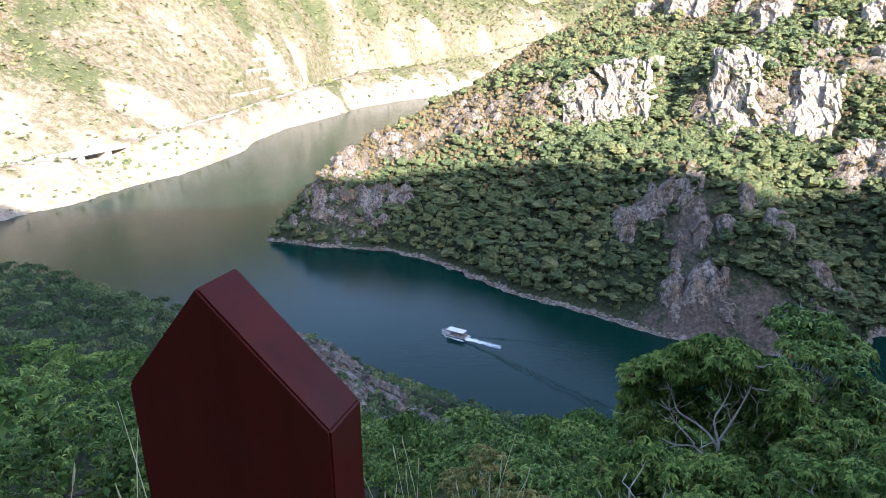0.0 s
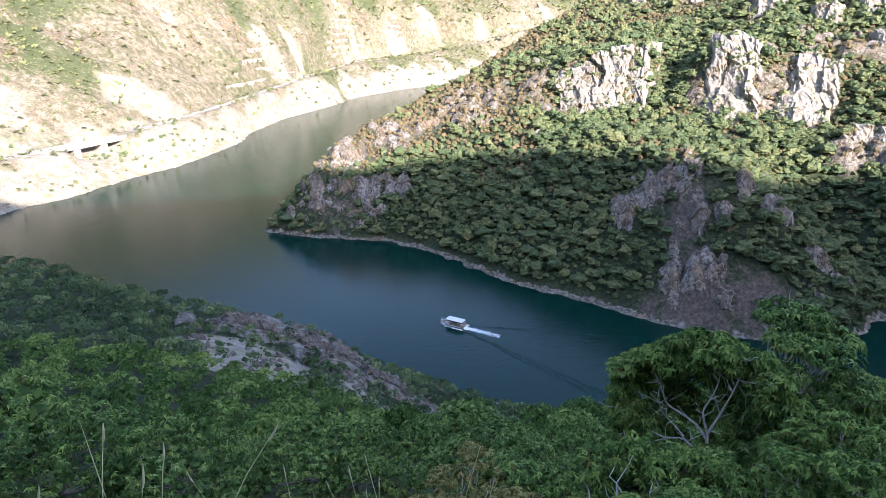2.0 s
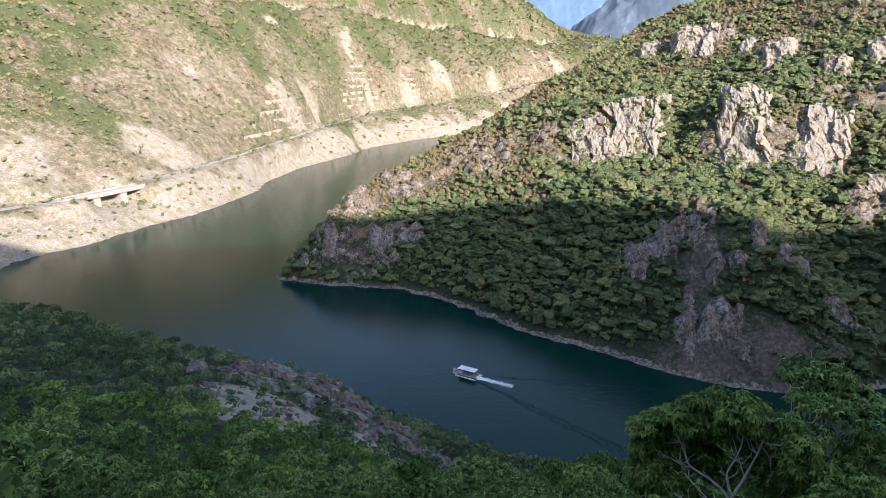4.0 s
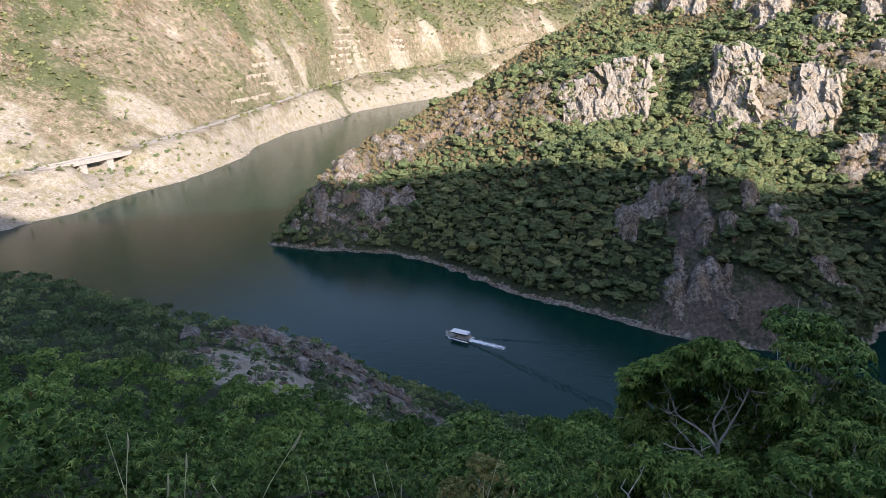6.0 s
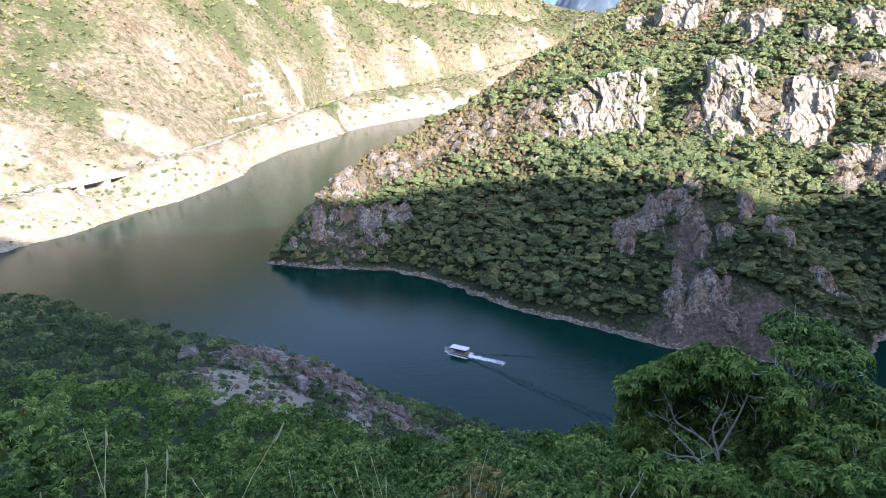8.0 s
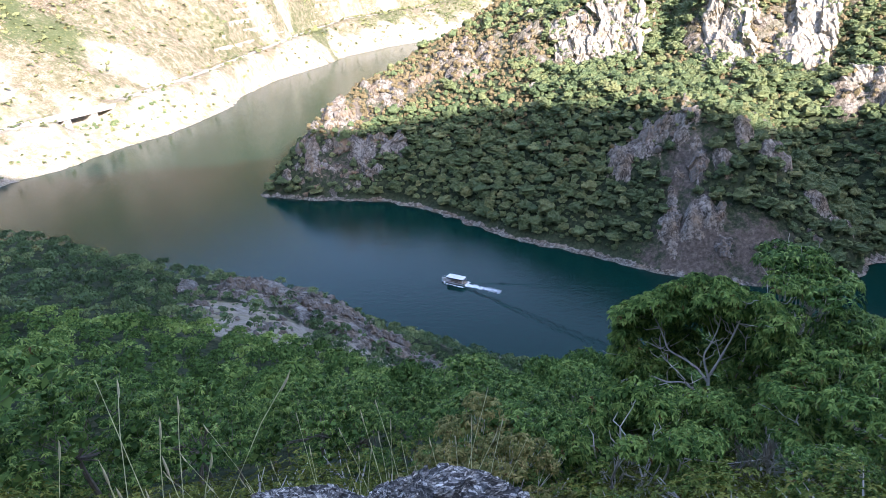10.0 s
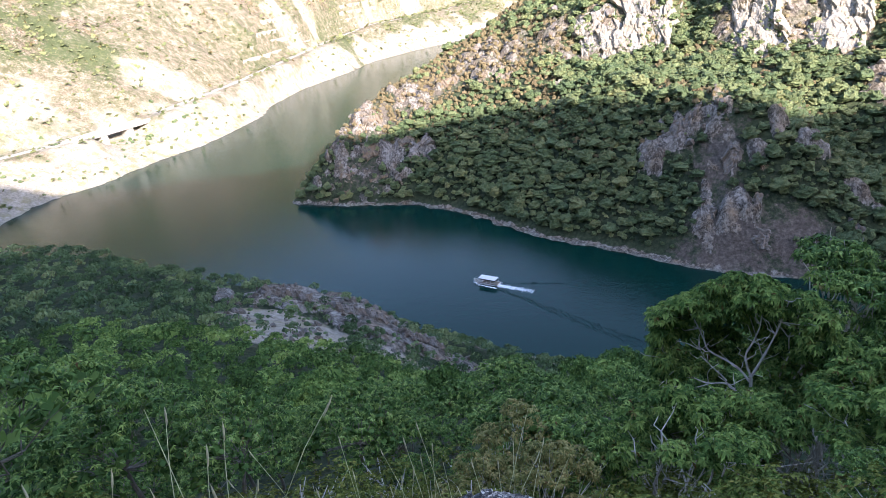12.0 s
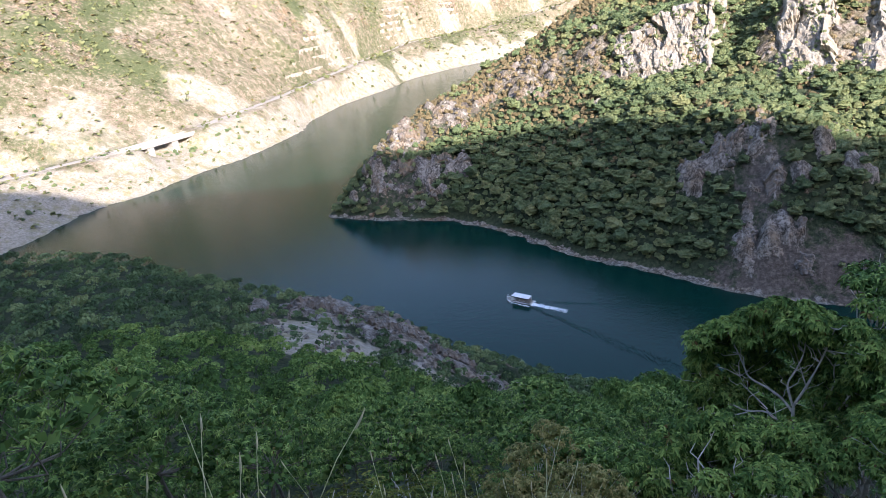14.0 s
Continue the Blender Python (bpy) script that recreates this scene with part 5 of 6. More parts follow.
# ---- the boulder at the brink ----
def lichen_stone():
    """Dark schist broken into small flakes, some of them pale with lichen."""
    m, nt, bsdf, _ = mat("lichened_rock")
    p = coords(nt)
    tilt = node(nt, "ShaderNodeMapping", Rotation=(0.5, 0.25, 0.6), Scale=(1.0, 2.2, 5.5))
    nt.links.new(p, tilt.inputs[0])
    warp = nt.nodes.new("ShaderNodeTexNoise")
    warp.inputs["Scale"].default_value, warp.inputs["Detail"].default_value = 14.0, 4.0
    nt.links.new(tilt.outputs[0], warp.inputs["Vector"])
    moved = nt.nodes.new("ShaderNodeVectorMath")
    moved.operation = "MULTIPLY_ADD"
    moved.inputs[1].default_value = (0.07, 0.07, 0.07)
    nt.links.new(warp.outputs["Color"], moved.inputs[0])
    nt.links.new(tilt.outputs[0], moved.inputs[2])
    shades = []
    for scale in (9.0, 30.0):
        cell = nt.nodes.new("ShaderNodeTexVoronoi")
        cell.inputs["Scale"].default_value = scale
        nt.links.new(moved.outputs[0], cell.inputs["Vector"])
        one = nt.nodes.new("ShaderNodeSeparateColor")
        nt.links.new(cell.outputs["Color"], one.inputs[0])
        shades.append((one.outputs[0], cell.outputs["Distance"]))
    speck = noise_tex(nt, p, 110, 4, 0.6)
    grain = noise_tex(nt, tilt.outputs[0], 15, 6, 0.64)
    edge = nt.nodes.new("ShaderNodeTexVoronoi")
    edge.feature = "DISTANCE_TO_EDGE"
    edge.inputs["Scale"].default_value = 30.0
    nt.links.new(moved.outputs[0], edge.inputs["Vector"])
    c = ramp(nt, shades[1][0], [(0.0, (0.06, 0.056, 0.052)), (0.4, (0.2, 0.186, 0.17)), (0.62, (0.42, 0.393, 0.36)), (0.9, (0.86, 0.8, 0.72))])
    c = mix(nt, ramp(nt, grain, [(0.4, (0.7, 0.7, 0.7)), (0.5, (0, 0, 0))]), c, (0.028, 0.027, 0.029))
    c = mix(nt, ramp(nt, grain, [(0.54, (0, 0, 0)), (0.62, (0.7, 0.7, 0.7))]), c, (0.68, 0.63, 0.57))
    c = mix(nt, ramp(nt, edge.outputs["Distance"], [(0.02, (0.9, 0.9, 0.9)), (0.09, (0, 0, 0))]), c, (0.02, 0.02, 0.021))
    c = mix(nt, ramp(nt, shades[0][0], [(0.6, (0, 0, 0)), (0.95, (0.5, 0.5, 0.5))]), c, (0.07, 0.066, 0.062))
    c = mix(nt, ramp(nt, speck, [(0.56, (0, 0, 0)), (0.68, (0.8, 0.8, 0.8))]), c, (0.022, 0.022, 0.025))
    c = mix(nt, ramp(nt, noise_tex(nt, p, 5.0), [(0.62, (0, 0, 0)), (0.74, (0.55, 0.55, 0.55))]), c, (0.24, 0.16, 0.13))
    nt.links.new(c, bsdf.inputs["Base Color"])
    bsdf.inputs["Roughness"].default_value = 0.9
    bump(nt, bsdf, maths(nt, "ADD", maths(nt, "MULTIPLY", shades[1][0], 0.5), maths(nt, "MULTIPLY", grain, 0.5)), 1.0, 0.03)
    return m


def flakes(p, size, seed):
    """Random steps of a surface broken into angular cells of that size."""
    g = np.random.default_rng(seed)
    table = g.uniform(-0.5, 0.5, (4096, 4))
    q = p / size
    i = np.floor(q).astype(int)
    best, out = np.full(len(p), 1e9), np.zeros(len(p))
    for dx in (-1, 0, 1):
        for dy in (-1, 0, 1):
            for dz in (-1, 0, 1):
                c = i + (dx, dy, dz)
                t = table[(c[:, 0] * 73 + c[:, 1] * 179 + c[:, 2] * 283) & 4095]
                d = ((q - c - 0.5 - 0.8 * t[:, :3]) ** 2).sum(1)
                out = np.where(d < best, t[:, 3], out)
                best = np.minimum(best, d)
    return out


bm = bmesh.new()
bmesh.ops.create_icosphere(bm, subdivisions=7, radius=1)
bv = np.array([q.co[:] for q in bm.verts])
bf = np.array([[q.index for q in t.verts] for t in bm.faces])
bm.free()
# two lobes with a cleft between them, seen from one middle point
rock_mid = np.array([-0.22, 1.55, 129.85])
reach = np.zeros(len(bv))
for lobe_c, lobe_r in (((0.0, 1.58, 129.81), (0.47, 0.42, 0.53)), ((-0.46, 1.48, 129.89), (0.42, 0.36, 0.54))):
    o, r = (rock_mid - np.array(lobe_c)) / np.array(lobe_r), bv / np.array(lobe_r)
    qa, qb, qc = (r * r).sum(1), (r * o).sum(1), (o * o).sum() - 1
    reach = np.maximum(reach, (-qb + np.sqrt(qb * qb - qa * qc)) / qa)
rock_pos = rock_mid + bv * reach[:, None]
slant = np.stack([rock_pos[:, 0] + 0.3 * rock_pos[:, 2], rock_pos[:, 1] * 1.3, rock_pos[:, 2] * 2.2 + 0.8 * rock_pos[:, 0]], 1) + 0.03 * np.stack([perlin(*(rock_pos.T * 9 + k)) for k in (0, 5, 9)], 1)
rise = 0.05 * perlin(*(rock_pos.T * 3)) + 0.055 * flakes(slant, 0.16, 5) + 0.034 * flakes(slant, 0.06, 6) + 0.018 * flakes(slant, 0.028, 7) + 0.003 * perlin(*(rock_pos.T * 45))
boulder = mesh_object("boulder", rock_pos + bv * rise[:, None], bf, lichen_stone())
tagged(boulder, "dark grey layered boulder with pale lichen at the brink", "boulder")


# ---- grasses ----
M_STRAW = plain("dry_straw", (0.6, 0.54, 0.34), 0.8, vary=0.25, scale=20)


def grass_clump(name, label, place, count, tall, spread, material, seeds, seed, lean=0.25, fine=1.0):
    g = np.random.default_rng(seed)
    ob = thing(name, label, "grass", place, "grass tufts")
    stalk, head = [], []
    for _ in range(count):
        foot = np.array([g.normal(0, spread * 0.5), g.normal(0, spread * 0.35), -0.12])
        hgt = tall * g.uniform(0.55, 1.05)
        way = np.array([g.normal(0, lean), g.normal(0, lean * 0.7), 1.0])
        side = np.array([g.normal(0, 0.12), g.normal(0, 0.08), 0])
        pts = [foot + way * hgt * s + side * hgt * s * s for s in (0, 0.3, 0.6, 0.85, 1.0)]
        stalk.append(tube(pts, np.array([0.003, 0.0028, 0.0025, 0.0021, 0.0016]) * fine, 4))
        if seeds and g.uniform() < 0.75:
            top, low = pts[-1], pts[-1] - Vector(pts[-1] - pts[-3]).normalized() * float(g.uniform(0.07, 0.12) * fine)
            low = np.array(low)
            head.append(tube([low, low * 0.75 + top * 0.25, low * 0.3 + top * 0.7, top + (0, 0, 0.01)], np.array([0.0022, 0.0058, 0.005, 0.001]) * fine, 5))
        for _ in range(2):
            tipv = foot + np.array([g.normal(0, 0.14 * min(1.0, tall)), g.normal(0, 0.1 * min(1.0, tall)), hgt * g.uniform(0.3, 0.55)])
            stalk.append(tube([foot, (foot + tipv) / 2 + (0, 0, 0.04), tipv], [0.0018, 0.0015, 0.0005], 4))
    sv, sf = joined(stalk)
    child_mesh("tuft", sv, sf, material, ob)
    if head:
        hv, hf = joined(head)
        child_mesh("seed_head", hv, hf, M_STRAW, ob, label="pale straw-coloured seed heads")
    return ob


M_PALESTEM = plain("pale_stem", (0.68, 0.66, 0.38), 0.75, vary=0.25, scale=15)
grass_clump("tall_grass", "tall pale grass stalks with seed heads on the slope", pose(-1.30, 2.12, 128.85), 20, 1.66, 0.26, M_PALESTEM, True, 1, 0.045)
grass_clump("tall_grass", "tall pale grass stalks with seed heads on the slope", pose(-1.75, 2.0, 128.95), 6, 1.35, 0.2, M_PALESTEM, True, 2, 0.16)
grass_clump("dry_grass", "tuft of dry reddish grass growing on the boulder", pose(-0.31, 1.28, 130.33), 34, 0.15, 0.08, plain("dry_grass", (0.42, 0.28, 0.19), 0.85, vary=0.3, scale=30), False, 3, 0.3)
for k, (x, y, n) in enumerate([(-0.5, 2.15, 9), (-0.34, 2.2, 10), (-0.2, 2.25, 10), (-0.06, 2.2, 9), (-0.64, 2.2, 7), (0.08, 2.3, 7)]):
    grass_clump("thin_grass", "thin pale grass stalks behind the boulder", pose(x, y, ground_at(x, y) + 0.05), n, 1.68, 0.16, M_PALESTEM, True, 20 + k, 0.075, 0.55)


# ---- wooden picket ----
def picket_paint():
    m, nt, bsdf, _ = mat("dark_red_paint")
    p = coords(nt)
    grainmap = node(nt, "ShaderNodeMapping", Scale=(60, 60, 5))
    nt.links.new(p, grainmap.inputs[0])
    n1, n2 = noise_tex(nt, grainmap.outputs[0], 1.0), noise_tex(nt, p, 24)
    c = ramp(nt, n1, [(0.3, (0.065, 0.006, 0.003)), (0.7, (0.125, 0.012, 0.005))])
    c = mix(nt, ramp(nt, n2, [(0.55, (0, 0, 0)), (0.75, (0.5, 0.5, 0.5))]), c, (0.075, 0.022, 0.016))
    nt.links.new(c, bsdf.inputs["Base Color"])
    bsdf.inputs["Roughness"].default_value = 0.6
    bsdf.inputs["Specular IOR Level"].default_value = 0.25
    bump(nt, bsdf, n1, 0.2, 0.001)
    return m


# outline of the board, seen from the front: width 7 cm, gable 3.3 cm
P_ACROSS, P_DEEP = Vector((0.9339, -0.3575, 0)), Vector((0.3575, 0.9339, 0)) * 0.018
P_MID, P_SHOULDER, P_TOP = Vector((-0.1881, 0.1570, 0)), 131.7708, 131.8075
bm = bmesh.new()
outline = [(-0.0356, 130.1), (0.0356, 130.1), (0.0356, P_SHOULDER), (-0.0044, P_TOP), (-0.0356, P_SHOULDER)]
front = [bm.verts.new(P_MID + P_ACROSS * u + Vector((0, 0, z))) for u, z in outline]
back = [bm.verts.new(v.co + P_DEEP) for v in front]
bm.faces.new(front)
bm.faces.new(back[::-1])
for k in range(5):
    bm.faces.new((front[k], back[k], back[(k + 1) % 5], front[(k + 1) % 5]))
bmesh.ops.recalc_face_normals(bm, faces=bm.faces)
bmesh.ops.bevel(bm, geom=bm.edges[:], offset=0.0007, segments=2, affect="EDGES")
me = bpy.data.meshes.new("fence_picket")
bm.to_mesh(me)
bm.free()
me.materials.append(picket_paint())
tagged(new("fence_picket", me), "dark red painted wooden fence picket with pointed top", "fence picket")


# ---- boat ----
M_WHITE = plain("white_paint", (0.8, 0.8, 0.8), 0.35, vary=0.05, scale=2)
M_DARK = plain("dark_trim", (0.03, 0.035, 0.04), 0.4, vary=0.2)
M_DECK = plain("boat_deck", (0.3, 0.26, 0.21), 0.7)
M_GLASS = plain("boat_window", (0.02, 0.03, 0.035), 0.1, vary=0.1)


def box_bm(bm, x0, x1, y0, y1, z0, z1):
    m = Matrix.LocRotScale(((x0 + x1) / 2, (y0 + y1) / 2, (z0 + z1) / 2), None, (x1 - x0, y1 - y0, z1 - z0))
    return bmesh.ops.create_cube(bm, size=1, matrix=m)["verts"]


def boat(place):
    """A covered excursion boat 13 m long, bow towards +x."""
    ob = thing("tour_boat", "white covered excursion boat with flat roof under way", "boat", place)
    st = [(-6.2, 1.75, -0.1), (-4, 1.95, -0.3), (0, 2.0, -0.35), (3, 1.8, -0.3), (5, 1.1, -0.15), (6.2, 0.35, 0.1), (6.7, 0.05, 0.4)]
    bm = bmesh.new()
    rows = []
    for x, half, keel in st:
        top = 1.05 + 0.35 * max(0, (x - 2) / 4.7) ** 2
        rows.append([bm.verts.new(c) for c in ((x, -half, top), (x, -half * 0.93, 0.3), (x, -half * 0.55, keel), (x, half * 0.55, keel), (x, half * 0.93, 0.3), (x, half, top))])
    for a, b in zip(rows[:-1], rows[1:]):
        for k in range(5):
            bm.faces.new((a[k], b[k], b[k + 1], a[k + 1]))
    bm.faces.new(rows[0])
    bm.faces.new(rows[-1][::-1])
    bmesh.ops.recalc_face_normals(bm, faces=bm.faces)
    hull = part("hull", bm, M_WHITE, ob)
    bm = bmesh.new()
    low = [bm.verts.new((x, s * half * 0.95, 0.82)) for s in (-1, 1) for x, half, _ in (st if s < 0 else st[::-1])]
    bm.faces.new(low)
    part("deck", bm, M_DECK, ob)
    for s in (-1, 1):
        bm = bmesh.new()
        v = box_bm(bm, -6.1, 3.0, s * 1.93 - 0.05, s * 1.93 + 0.05, 0.92, 1.04)
        part("rubbing_strake", bm, M_DARK, ob, "dark rubbing strip")
    bm = bmesh.new()
    box_bm(bm, -5.2, 3.4, -1.95, 1.95, 2.95, 3.1)
    bmesh.ops.bevel(bm, geom=bm.edges[:], offset=0.06, segments=2, affect="EDGES")
    part("roof", bm, M_WHITE, ob)
    for x in (-5.0, -2.9, -0.8, 1.3, 3.2):
        for s in (-1, 1):
            bm = bmesh.new()
            box_bm(bm, x - 0.05, x + 0.05, s * 1.8 - 0.05, s * 1.8 + 0.05, 0.85, 2.96)
            part("roof_post", bm, M_WHITE, ob)
    for s in (-1, 1):
        bm = bmesh.new()
        box_bm(bm, -5.1, 3.2, s * 1.84 - 0.03, s * 1.84 + 0.03, 2.55, 2.94)
        part("side_curtain", bm, M_DARK, ob, "dark rolled side curtain")
        bm = bmesh.new()
        box_bm(bm, -5.1, 3.2, s * 1.86 - 0.02, s * 1.86 + 0.02, 1.45, 1.53)
        part("side_rail", bm, M_WHITE, ob)
    bm = bmesh.new()
    box_bm(bm, 1.6, 3.1, -1.4, 1.4, 0.85, 2.7)
    cab = part("wheelhouse", bm, M_WHITE, ob)
    bm = bmesh.new()
    box_bm(bm, 3.08, 3.13, -1.2, 1.2, 1.75, 2.5)
    part("windscreen", bm, M_GLASS, cab, "dark windscreen")
    for k in range(6):
        bm = bmesh.new()
        box_bm(bm, -4.8 + k * 1.0, -4.4 + k * 1.0, -1.4, 1.4, 0.84, 1.3)
        part("bench", bm, M_DECK, ob)
    bm = bmesh.new()
    for s in (-1, 1):
        v, f = tube([(3.4, s * 1.6, 1.75), (5, s * 1.0, 1.95), (6.4, s * 0.15, 2.1)], [0.04] * 3, 5)
        vv = [bm.verts.new(q) for q in v]
        for q in f:
            bm.faces.new([vv[i] for i in q])
    part("bow_rail", bm, M_WHITE, ob)
    return ob


BOAT_X, BOAT_Y = 6.8, 259.4
BOAT_TURN = 150.0
boat(pose(BOAT_X, BOAT_Y, 0.05, 0, 0, BOAT_TURN))

# wash: foam close behind the boat, then a trail of small waves
M_FOAM = plain("foam", (0.82, 0.86, 0.87), 0.8, vary=0.1, scale=3)
heading = Vector((math.cos(radians(BOAT_TURN)), math.sin(radians(BOAT_TURN)), 0))
across = Vector((-heading.y, heading.x, 0))
fv, ff = [], []
g = np.random.default_rng(55)


def patch(c, a, b, turn, z):
    """An irregular flat fleck, slightly domed."""
    i0 = len(fv)
    n = 7
    ca, sa = math.cos(turn), math.sin(turn)
    fv.append((c[0], c[1], z + 0.05))
    for k in range(n):
        t = 6.283 * k / n
        u, w = a * math.cos(t) * g.uniform(0.6, 1.2), b * math.sin(t) * g.uniform(0.6, 1.2)
        fv.append((c[0] + u * ca - w * sa, c[1] + u * sa + w * ca, z))
    for k in range(n):
        ff.append((i0, i0 + 1 + k, i0 + 1 + (k + 1) % n))


for k in range(520):
    s = 17 * g.uniform() ** 1.5
    c = Vector((BOAT_X, BOAT_Y, 0)) - heading * (6.0 + s) + across * float(g.normal(0, 0.55 + 0.02 * s))
    patch(c, g.uniform(0.2, 0.8) * (1 - s / 26), g.uniform(0.1, 0.3), radians(BOAT_TURN) + g.normal(0, 0.3), 0.03)
for k in range(260):
    s, side = g.uniform(-6.5, 6.2), 1 if g.uniform() < 0.5 else -1
    wide = 1.9 if s < 2 else 1.9 * (1 - (s - 2) / 4.8) + 0.2
    c = Vector((BOAT_X, BOAT_Y, 0)) + heading * s + across * float(side * (wide + abs(g.normal(0, 0.45)) + 0.05 * (6 - s)))
    patch(c, g.uniform(0.2, 0.6), g.uniform(0.08, 0.25), radians(BOAT_TURN) + g.normal(0, 0.4), 0.03)
foam = mesh_object("foam", np.array(fv), np.array(ff), M_FOAM)
tagged(foam, "white foam churned up around and behind the boat", "foam", kind="stuff")

wv, wf = [], []
for k in range(560):
    s = 5 + 78 * g.uniform() ** 0.9
    side = 1 if g.uniform() < 0.72 else -1
    c = Vector((BOAT_X, BOAT_Y, 0)) - heading * s + across * float(side * (0.8 + 0.34 * s * g.choice([1.0, 0.86])) + g.normal(0, 0.3 + 0.008 * s))
    ang = radians(BOAT_TURN + 180) - side * radians(52) + g.normal(0, 0.2)
    d, q = np.array([math.cos(ang), math.sin(ang), 0]), np.array([-math.sin(ang), math.cos(ang), 0])
    ln, wd, hh = g.uniform(0.5, 1.5), g.uniform(0.2, 0.4), g.uniform(0.1, 0.26) * (1 - s / 130) * (1 if side > 0 else 0.6)
    i0 = len(wv)
    base_c = np.array(c)
    for t, sc in ((-1, 0), (-0.4, 1), (0.4, 1), (1, 0)):
        for e, up in ((-1, 0), (-0.3, 0.7), (0, 1), (0.3, 0.7), (1, 0)):
            wv.append(base_c + d * ln * t + q * wd * e * (0.3 + 0.7 * sc) + (0, 0, hh * up * sc - 0.01))
    for a in range(3):
        for b in range(4):
            wf.append((i0 + a * 5 + b, i0 + a * 5 + b + 1, i0 + a * 5 + b + 6, i0 + a * 5 + b + 5))
trail = mesh_object("wake_waves", np.array(wv), np.array(wf), M_WATER, smooth_faces=True)
tagged(trail, "dark small waves trailing behind the boat", "wake", kind="stuff")


# ---- roads and bridge ----
M_ROAD = plain("dusty_road", (0.34, 0.31, 0.27), 0.9, vary=0.15, scale=0.3)
M_CONCRETE = plain("concrete", (0.36, 0.335, 0.3), 0.85, vary=0.2, scale=0.5)


def ribbon(name, line, width, lift, label, material=M_ROAD):
    pts = []
    for p, q in zip(line[:-1], line[1:]):
        n = max(2, int(math.dist(p[:2], q[:2]) / 12))
        pts += [np.array(p) + (np.array(q) - np.array(p)) * k / n for k in range(n)]
    pts = np.array(pts + [np.array(line[-1])])
    t = np.gradient(pts[:, :2], axis=0)
    t /= np.linalg.norm(t, axis=1)[:, None]
    nrm = np.stack([-t[:, 1], t[:, 0], np.zeros(len(t))], 1)
    v = np.concatenate([pts + nrm * width / 2, pts - nrm * width / 2])
    v[:, 2] += lift
    low = v - (0, 0, 1.5)
    n = len(pts)
    i = np.arange(n - 1)
    top = np.stack([i, i + n, i + n + 1, i + 1], -1)
    sides = np.concatenate([np.stack([i + n, i + 3 * n, i + 3 * n + 1, i + n + 1], -1), np.stack([i, i + 1, i + 2 * n + 1, i + 2 * n], -1)])
    ob = mesh_object(name, np.concatenate([v, low]), np.concatenate([top, sides]), material)
    return tagged(ob, label, "road", kind="structure")


ribbon("road", ROAD_LOW[:2], 9, 0.25, "pale dusty valley road along the bank")
ribbon("road", ROAD_LOW[2:], 9, 0.25, "pale dusty valley road along the bank")
ribbon("road", ROAD_HIGH, 12, 0.3, "narrow pale mountain road cut across the slope")

b0, b1 = Vector(ROAD_LOW[1]), Vector(ROAD_LOW[2])
run = b1 - b0
b_len = run.length
b_frame = Matrix.Translation(b0) @ Vector((run.x, run.y, 0)).to_track_quat("X", "Z").to_matrix().to_4x4()
bridge = thing("road_bridge", "concrete road bridge on broad piers above the lake bank", "bridge", b_frame)
bm = bmesh.new()
box_bm(bm, -8, b_len + 2, -7, 6, -2.4, 0.3)
part("deck", bm, M_CONCRETE, bridge)
for s in (-1, 1):
    bm = bmesh.new()
    box_bm(bm, -8, b_len + 2, s * 5.6 - 0.2, s * 5.6 + 0.2, 0.3, 1.4)
    part("parapet", bm, M_CONCRETE, bridge)
for x in (0.27, 0.58):
    bm = bmesh.new()
    box_bm(bm, b_len * x - 3.6, b_len * x + 3.6, -5.6, 5.4, -22, -2.4)
    bmesh.ops.bevel(bm, geom=bm.edges[:], offset=0.25, segments=2, affect="EDGES")
    part("pier", bm, M_CONCRETE, bridge)
for x, back, ahead in ((0.0, 10, 4), (0.93, 4, 12)):
    bm = bmesh.new()
    box_bm(bm, b_len * x - back, b_len * x + ahead, -6.2, 5.6, -20, -2.4)
    part("abutment", bm, M_CONCRETE, bridge)


# ---- bushes on the terraces of the left bank ----
def keep_terrace(x, y):
    h = height(x, y)
    rows = np.exp(-((h - 9) / 1.2) ** 2) + np.exp(-((h - 15) / 1.5) ** 2) + 0.8 * np.exp(-((h - 22) / 1.5) ** 2) + 0.06 * (h > 1)
    return is_left(x, y) * np.clip(rows, 0, 1) * smooth(-0.1, 0.15, fbm(x, y, 40, 3, 44.0))


tx, ty = scatter(1500, -46, -22, 420, 720, keep_terrace)
wood("bank_bushes", tx, ty, rng.uniform(0.7, 2.2, len(tx)), TPL_SMALL, M_WOOD_FAR, "dark green bushes in rows on the terraced bank", "bushes", np.clip(rng.normal(0.35, 0.2, len(tx)), 0, 1))

# ---- terrace walls of the road cutting ----
def contour(az, z):
    """The place at that bearing where the left slope reaches height z."""
    d = np.linspace(820, 1700, 600)
    s, k = math.sin(radians(az)), math.cos(radians(az))
    hh = height(d * s, d * k)
    over = np.nonzero((hh > z) & (d > np.interp(az, (-18, -11, -7, -1), (825, 1135, 1315, 1515))))[0]
    dd = d[over[0]] if len(over) else 1600
    return np.array([dd * s, dd * k, z])


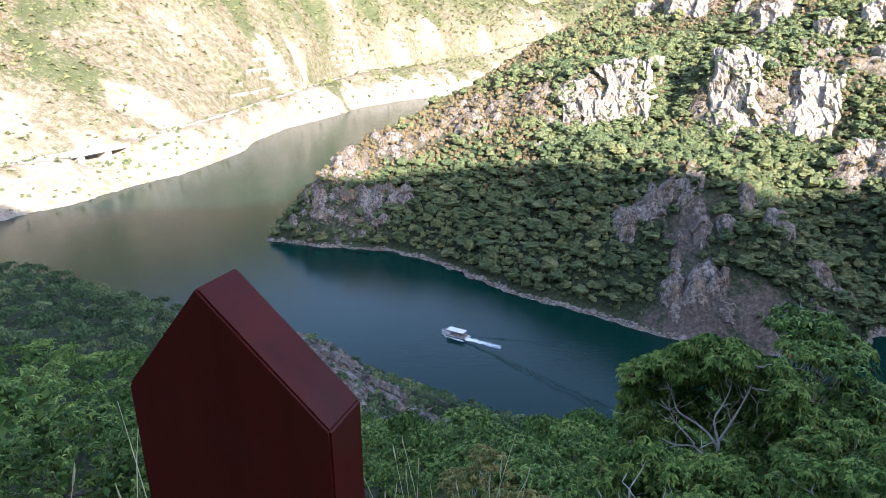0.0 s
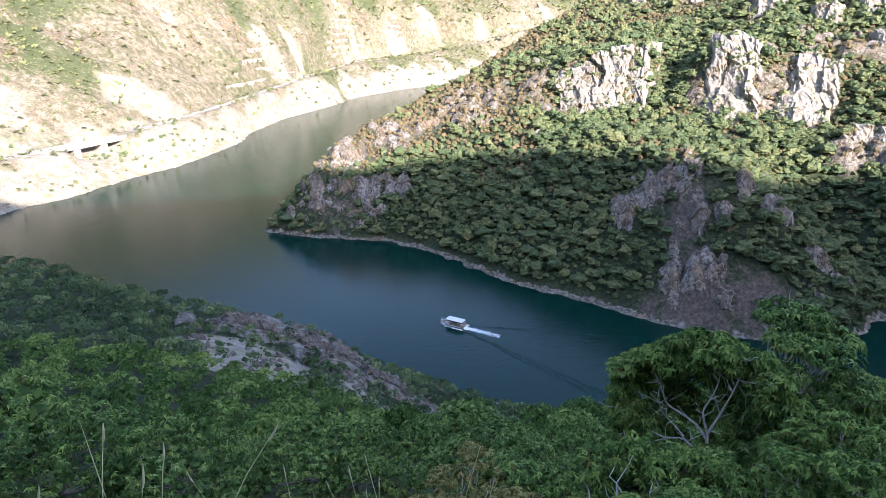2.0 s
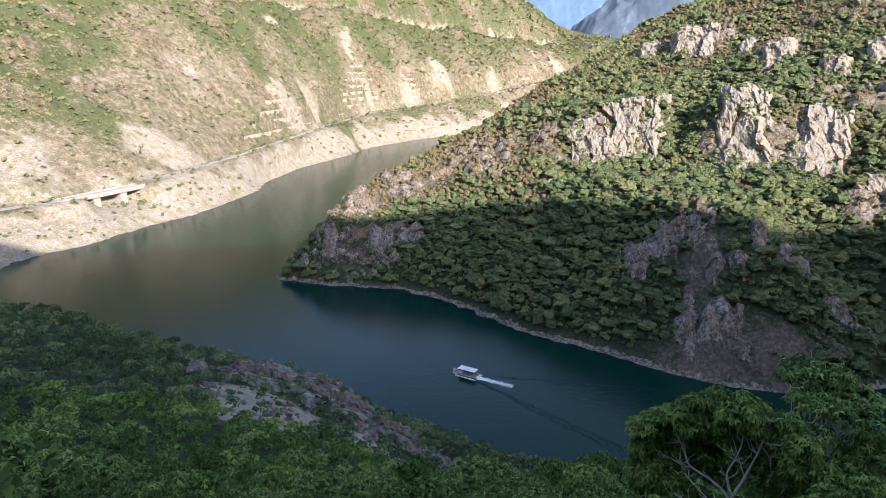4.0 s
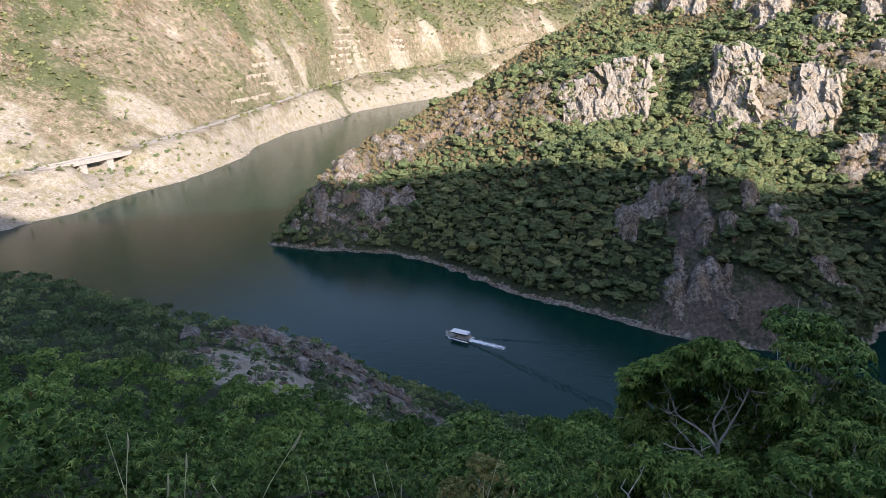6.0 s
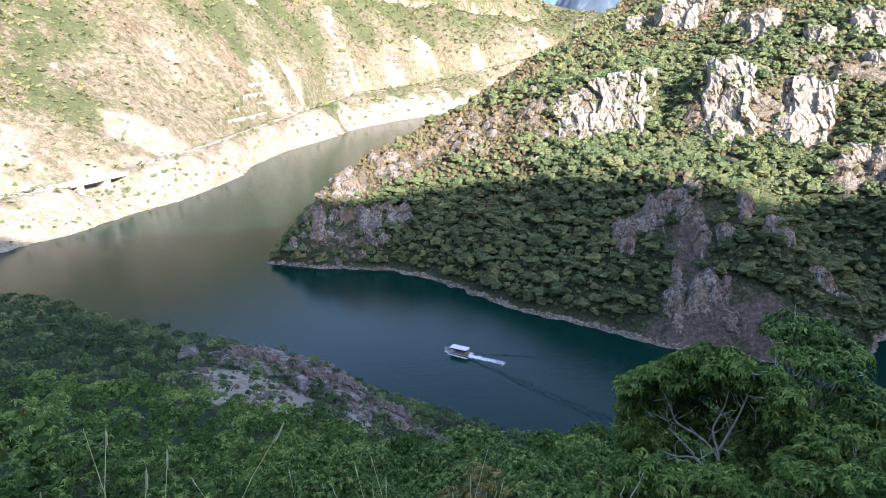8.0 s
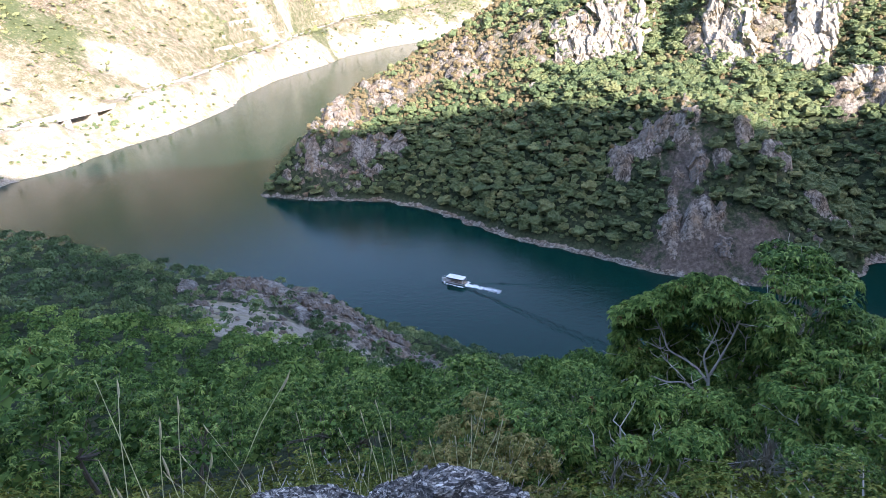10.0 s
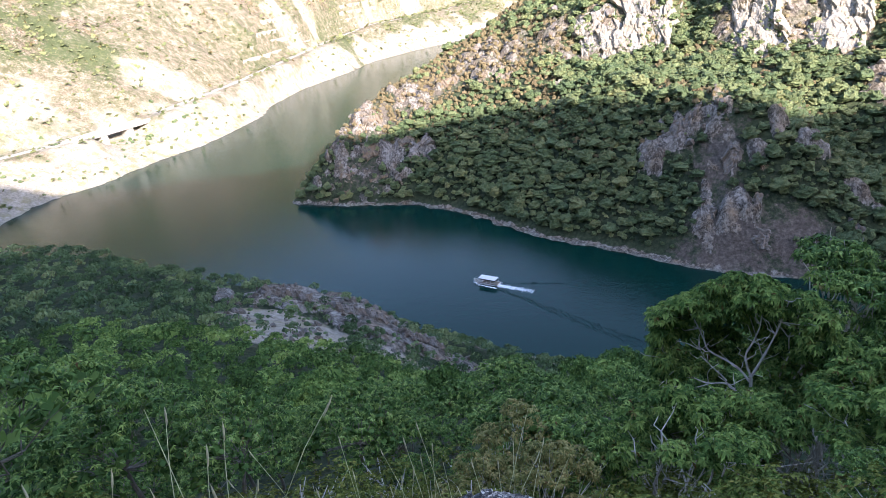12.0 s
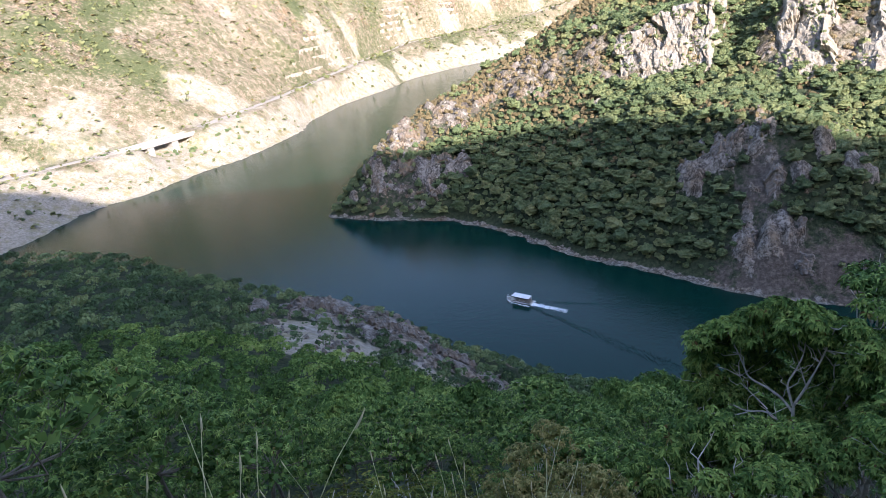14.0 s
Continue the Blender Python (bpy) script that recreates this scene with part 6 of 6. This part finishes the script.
def terrace(az0, az1, z, tall):
    n = 16
    pts = np.array([contour(a, z) for a in np.linspace(az0, az1, n)])
    for k in range(1, n):
        if np.linalg.norm(pts[k] - pts[k - 1]) > 90:
            pts[k] = pts[k - 1] + (pts[1] - pts[0])
    pts[:, 2] += rng.normal(0, 0.5, n)
    pts[:, :2] += rng.normal(0, 0.9, (n, 2))
    rear = pts * (1 + 5.0 / np.hypot(pts[:, 0], pts[:, 1]))[:, None]
    v = np.concatenate([pts - (0, 0, 3), pts + (0, 0, tall), rear + (0, 0, tall), rear - (0, 0, 3)])
    v[:, 2] = np.concatenate([pts[:, 2] - 3, pts[:, 2] + tall, pts[:, 2] + tall, pts[:, 2] - 3])
    i = np.arange(n - 1)
    f = np.concatenate([np.stack([i + a * n, i + 1 + a * n, i + 1 + (a + 1) * n, i + (a + 1) * n], -1) for a in range(3)])
    ob = mesh_object("terrace_wall", v, f, M_TERRACE)
    return tagged(ob, "pale stone terrace wall stepping up the road cutting", "retaining wall", "terrace walls")


M_TERRACE = plain("terrace_stone", (0.36, 0.315, 0.245), 0.95, vary=0.45, scale=0.3)
for az_mid, half, z_low, z_high, levels in ((-14.6, 3.0, 46, 88, 4), (-7.9, 1.9, 52, 138, 8), (-3.5, 1.3, 62, 112, 5), (6.8, 1.7, 96, 108, 2)):
    for k in range(levels):
        s = k / max(levels - 1, 1)
        w = half * (1 - 0.65 * s)
        terrace(az_mid - w + rng.normal(0, 0.15), az_mid + w + rng.normal(0, 0.15), z_low + (z_high - z_low) * s, rng.uniform(2.4, 4.0))


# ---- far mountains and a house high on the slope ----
# air haze mixed into the rock colour: blue tones and a faint glow
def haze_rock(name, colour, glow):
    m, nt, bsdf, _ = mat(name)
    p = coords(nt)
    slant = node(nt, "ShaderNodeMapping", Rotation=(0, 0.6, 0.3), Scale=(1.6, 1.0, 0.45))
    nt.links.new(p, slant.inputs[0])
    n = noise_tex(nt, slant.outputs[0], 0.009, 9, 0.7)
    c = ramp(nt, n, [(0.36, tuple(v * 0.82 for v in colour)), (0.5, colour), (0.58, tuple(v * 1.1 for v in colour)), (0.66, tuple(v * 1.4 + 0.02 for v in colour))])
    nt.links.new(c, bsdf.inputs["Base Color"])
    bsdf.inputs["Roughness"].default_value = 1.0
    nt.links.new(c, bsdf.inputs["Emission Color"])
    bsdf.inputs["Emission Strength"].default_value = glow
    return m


def range_of_hills(name, az0, az1, dist, deep, profile, material, label, seed):
    a = np.radians(np.linspace(az0, az1, 300))
    s = np.linspace(0, 1, 60)
    A, S = np.meshgrid(a, s, indexing="ij")
    top = np.interp(np.degrees(A), [p[0] for p in profile], [p[1] for p in profile])
    R = dist + deep * S
    X, Y = R * np.sin(A), R * np.cos(A)
    Z = (132 + np.tan(np.radians(top)) * (dist + deep * 0.9)) * np.sin(np.clip(S / 0.9, 0, 1) * math.pi / 2) ** 0.8 * (S <= 0.9) + (S > 0.9) * 60
    Z = Z + fbm(X, Y, 330, 6, seed, True) * 150 * S * (S < 0.9)
    i = np.arange(A.size).reshape(A.shape)
    f = np.stack([i[:-1, :-1], i[1:, :-1], i[1:, 1:], i[:-1, 1:]], -1).reshape(-1, 4)
    ob = mesh_object(name, np.stack([X, Y, Z], -1).reshape(-1, 3), f, material, smooth_faces=True)
    return tagged(ob, label, "mountains", kind="structure")


range_of_hills("backdrop_far", -5, 40, 3900, 800, [(-5, 4), (3, 5.5), (6, 6.3), (10, 8.2), (14, 9.5), (20, 10), (40, 9)], haze_rock("hazed_far_mountain", (0.1, 0.175, 0.27), 0.1), "distant hazy blue mountain range", 61.0)
range_of_hills("backdrop_near", 9, 40, 2900, 700, [(9, 0.5), (11, 2.2), (14, 5.2), (18, 7.6), (22, 8.8), (40, 10)], haze_rock("hazed_grey_mountain", (0.085, 0.12, 0.16), 0.08), "distant hazy blue-grey rocky mountain slope", 62.0)

M_PLASTER = plain("pale_plaster", (0.55, 0.51, 0.45), 0.9)
M_TILES = plain("roof_tiles", (0.36, 0.25, 0.19), 0.85)


def house(place, w, d, h):
    ob = thing("house", "small pale hillside house with tiled roof", "house", place, "hillside houses")
    bm = bmesh.new()
    box_bm(bm, -w / 2, w / 2, -d / 2, d / 2, -2, h)
    part("wall", bm, M_PLASTER, ob)
    bm = bmesh.new()
    e = 0.5
    q = [bm.verts.new(c) for c in ((-w / 2 - e, -d / 2 - e, h), (w / 2 + e, -d / 2 - e, h), (w / 2 + e, d / 2 + e, h), (-w / 2 - e, d / 2 + e, h), (-w / 2 - e, 0, h + d * 0.32), (w / 2 + e, 0, h + d * 0.32))]
    for k in ((0, 1, 5, 4), (2, 3, 4, 5), (0, 4, 3), (1, 2, 5), (3, 2, 1, 0)):
        bm.faces.new([q[i] for i in k])
    part("roof", bm, M_TILES, ob)
    for k in range(3):
        bm = bmesh.new()
        box_bm(bm, -w / 2 + w * (k + 0.5) / 3 - 0.6, -w / 2 + w * (k + 0.5) / 3 + 0.6, -d / 2 - 0.06, -d / 2 + 0.1, h - 2.2, h - 0.8)
        part("window", bm, M_GLASS, ob, "dark window")
    return ob


for az, d, w in ((-32.7, 1066, 9), (-32.4, 1068, 12), (-31.7, 1078, 14), (-31.1, 1088, 18), (-30.4, 1094, 13), (-30.0, 1090, 16), (-29.6, 1094, 14), (-29.2, 1096, 11), (-28.9, 1098, 8)):
    hx0, hy0, _ = polar(az, d, 0)
    house(pose(hx0, hy0, ground_at(hx0, hy0) + 0.5, 0, 0, 18 + 9 * (w % 5)), 0.62 * w, 6.5, 4.2 + 0.3 * (w % 4))
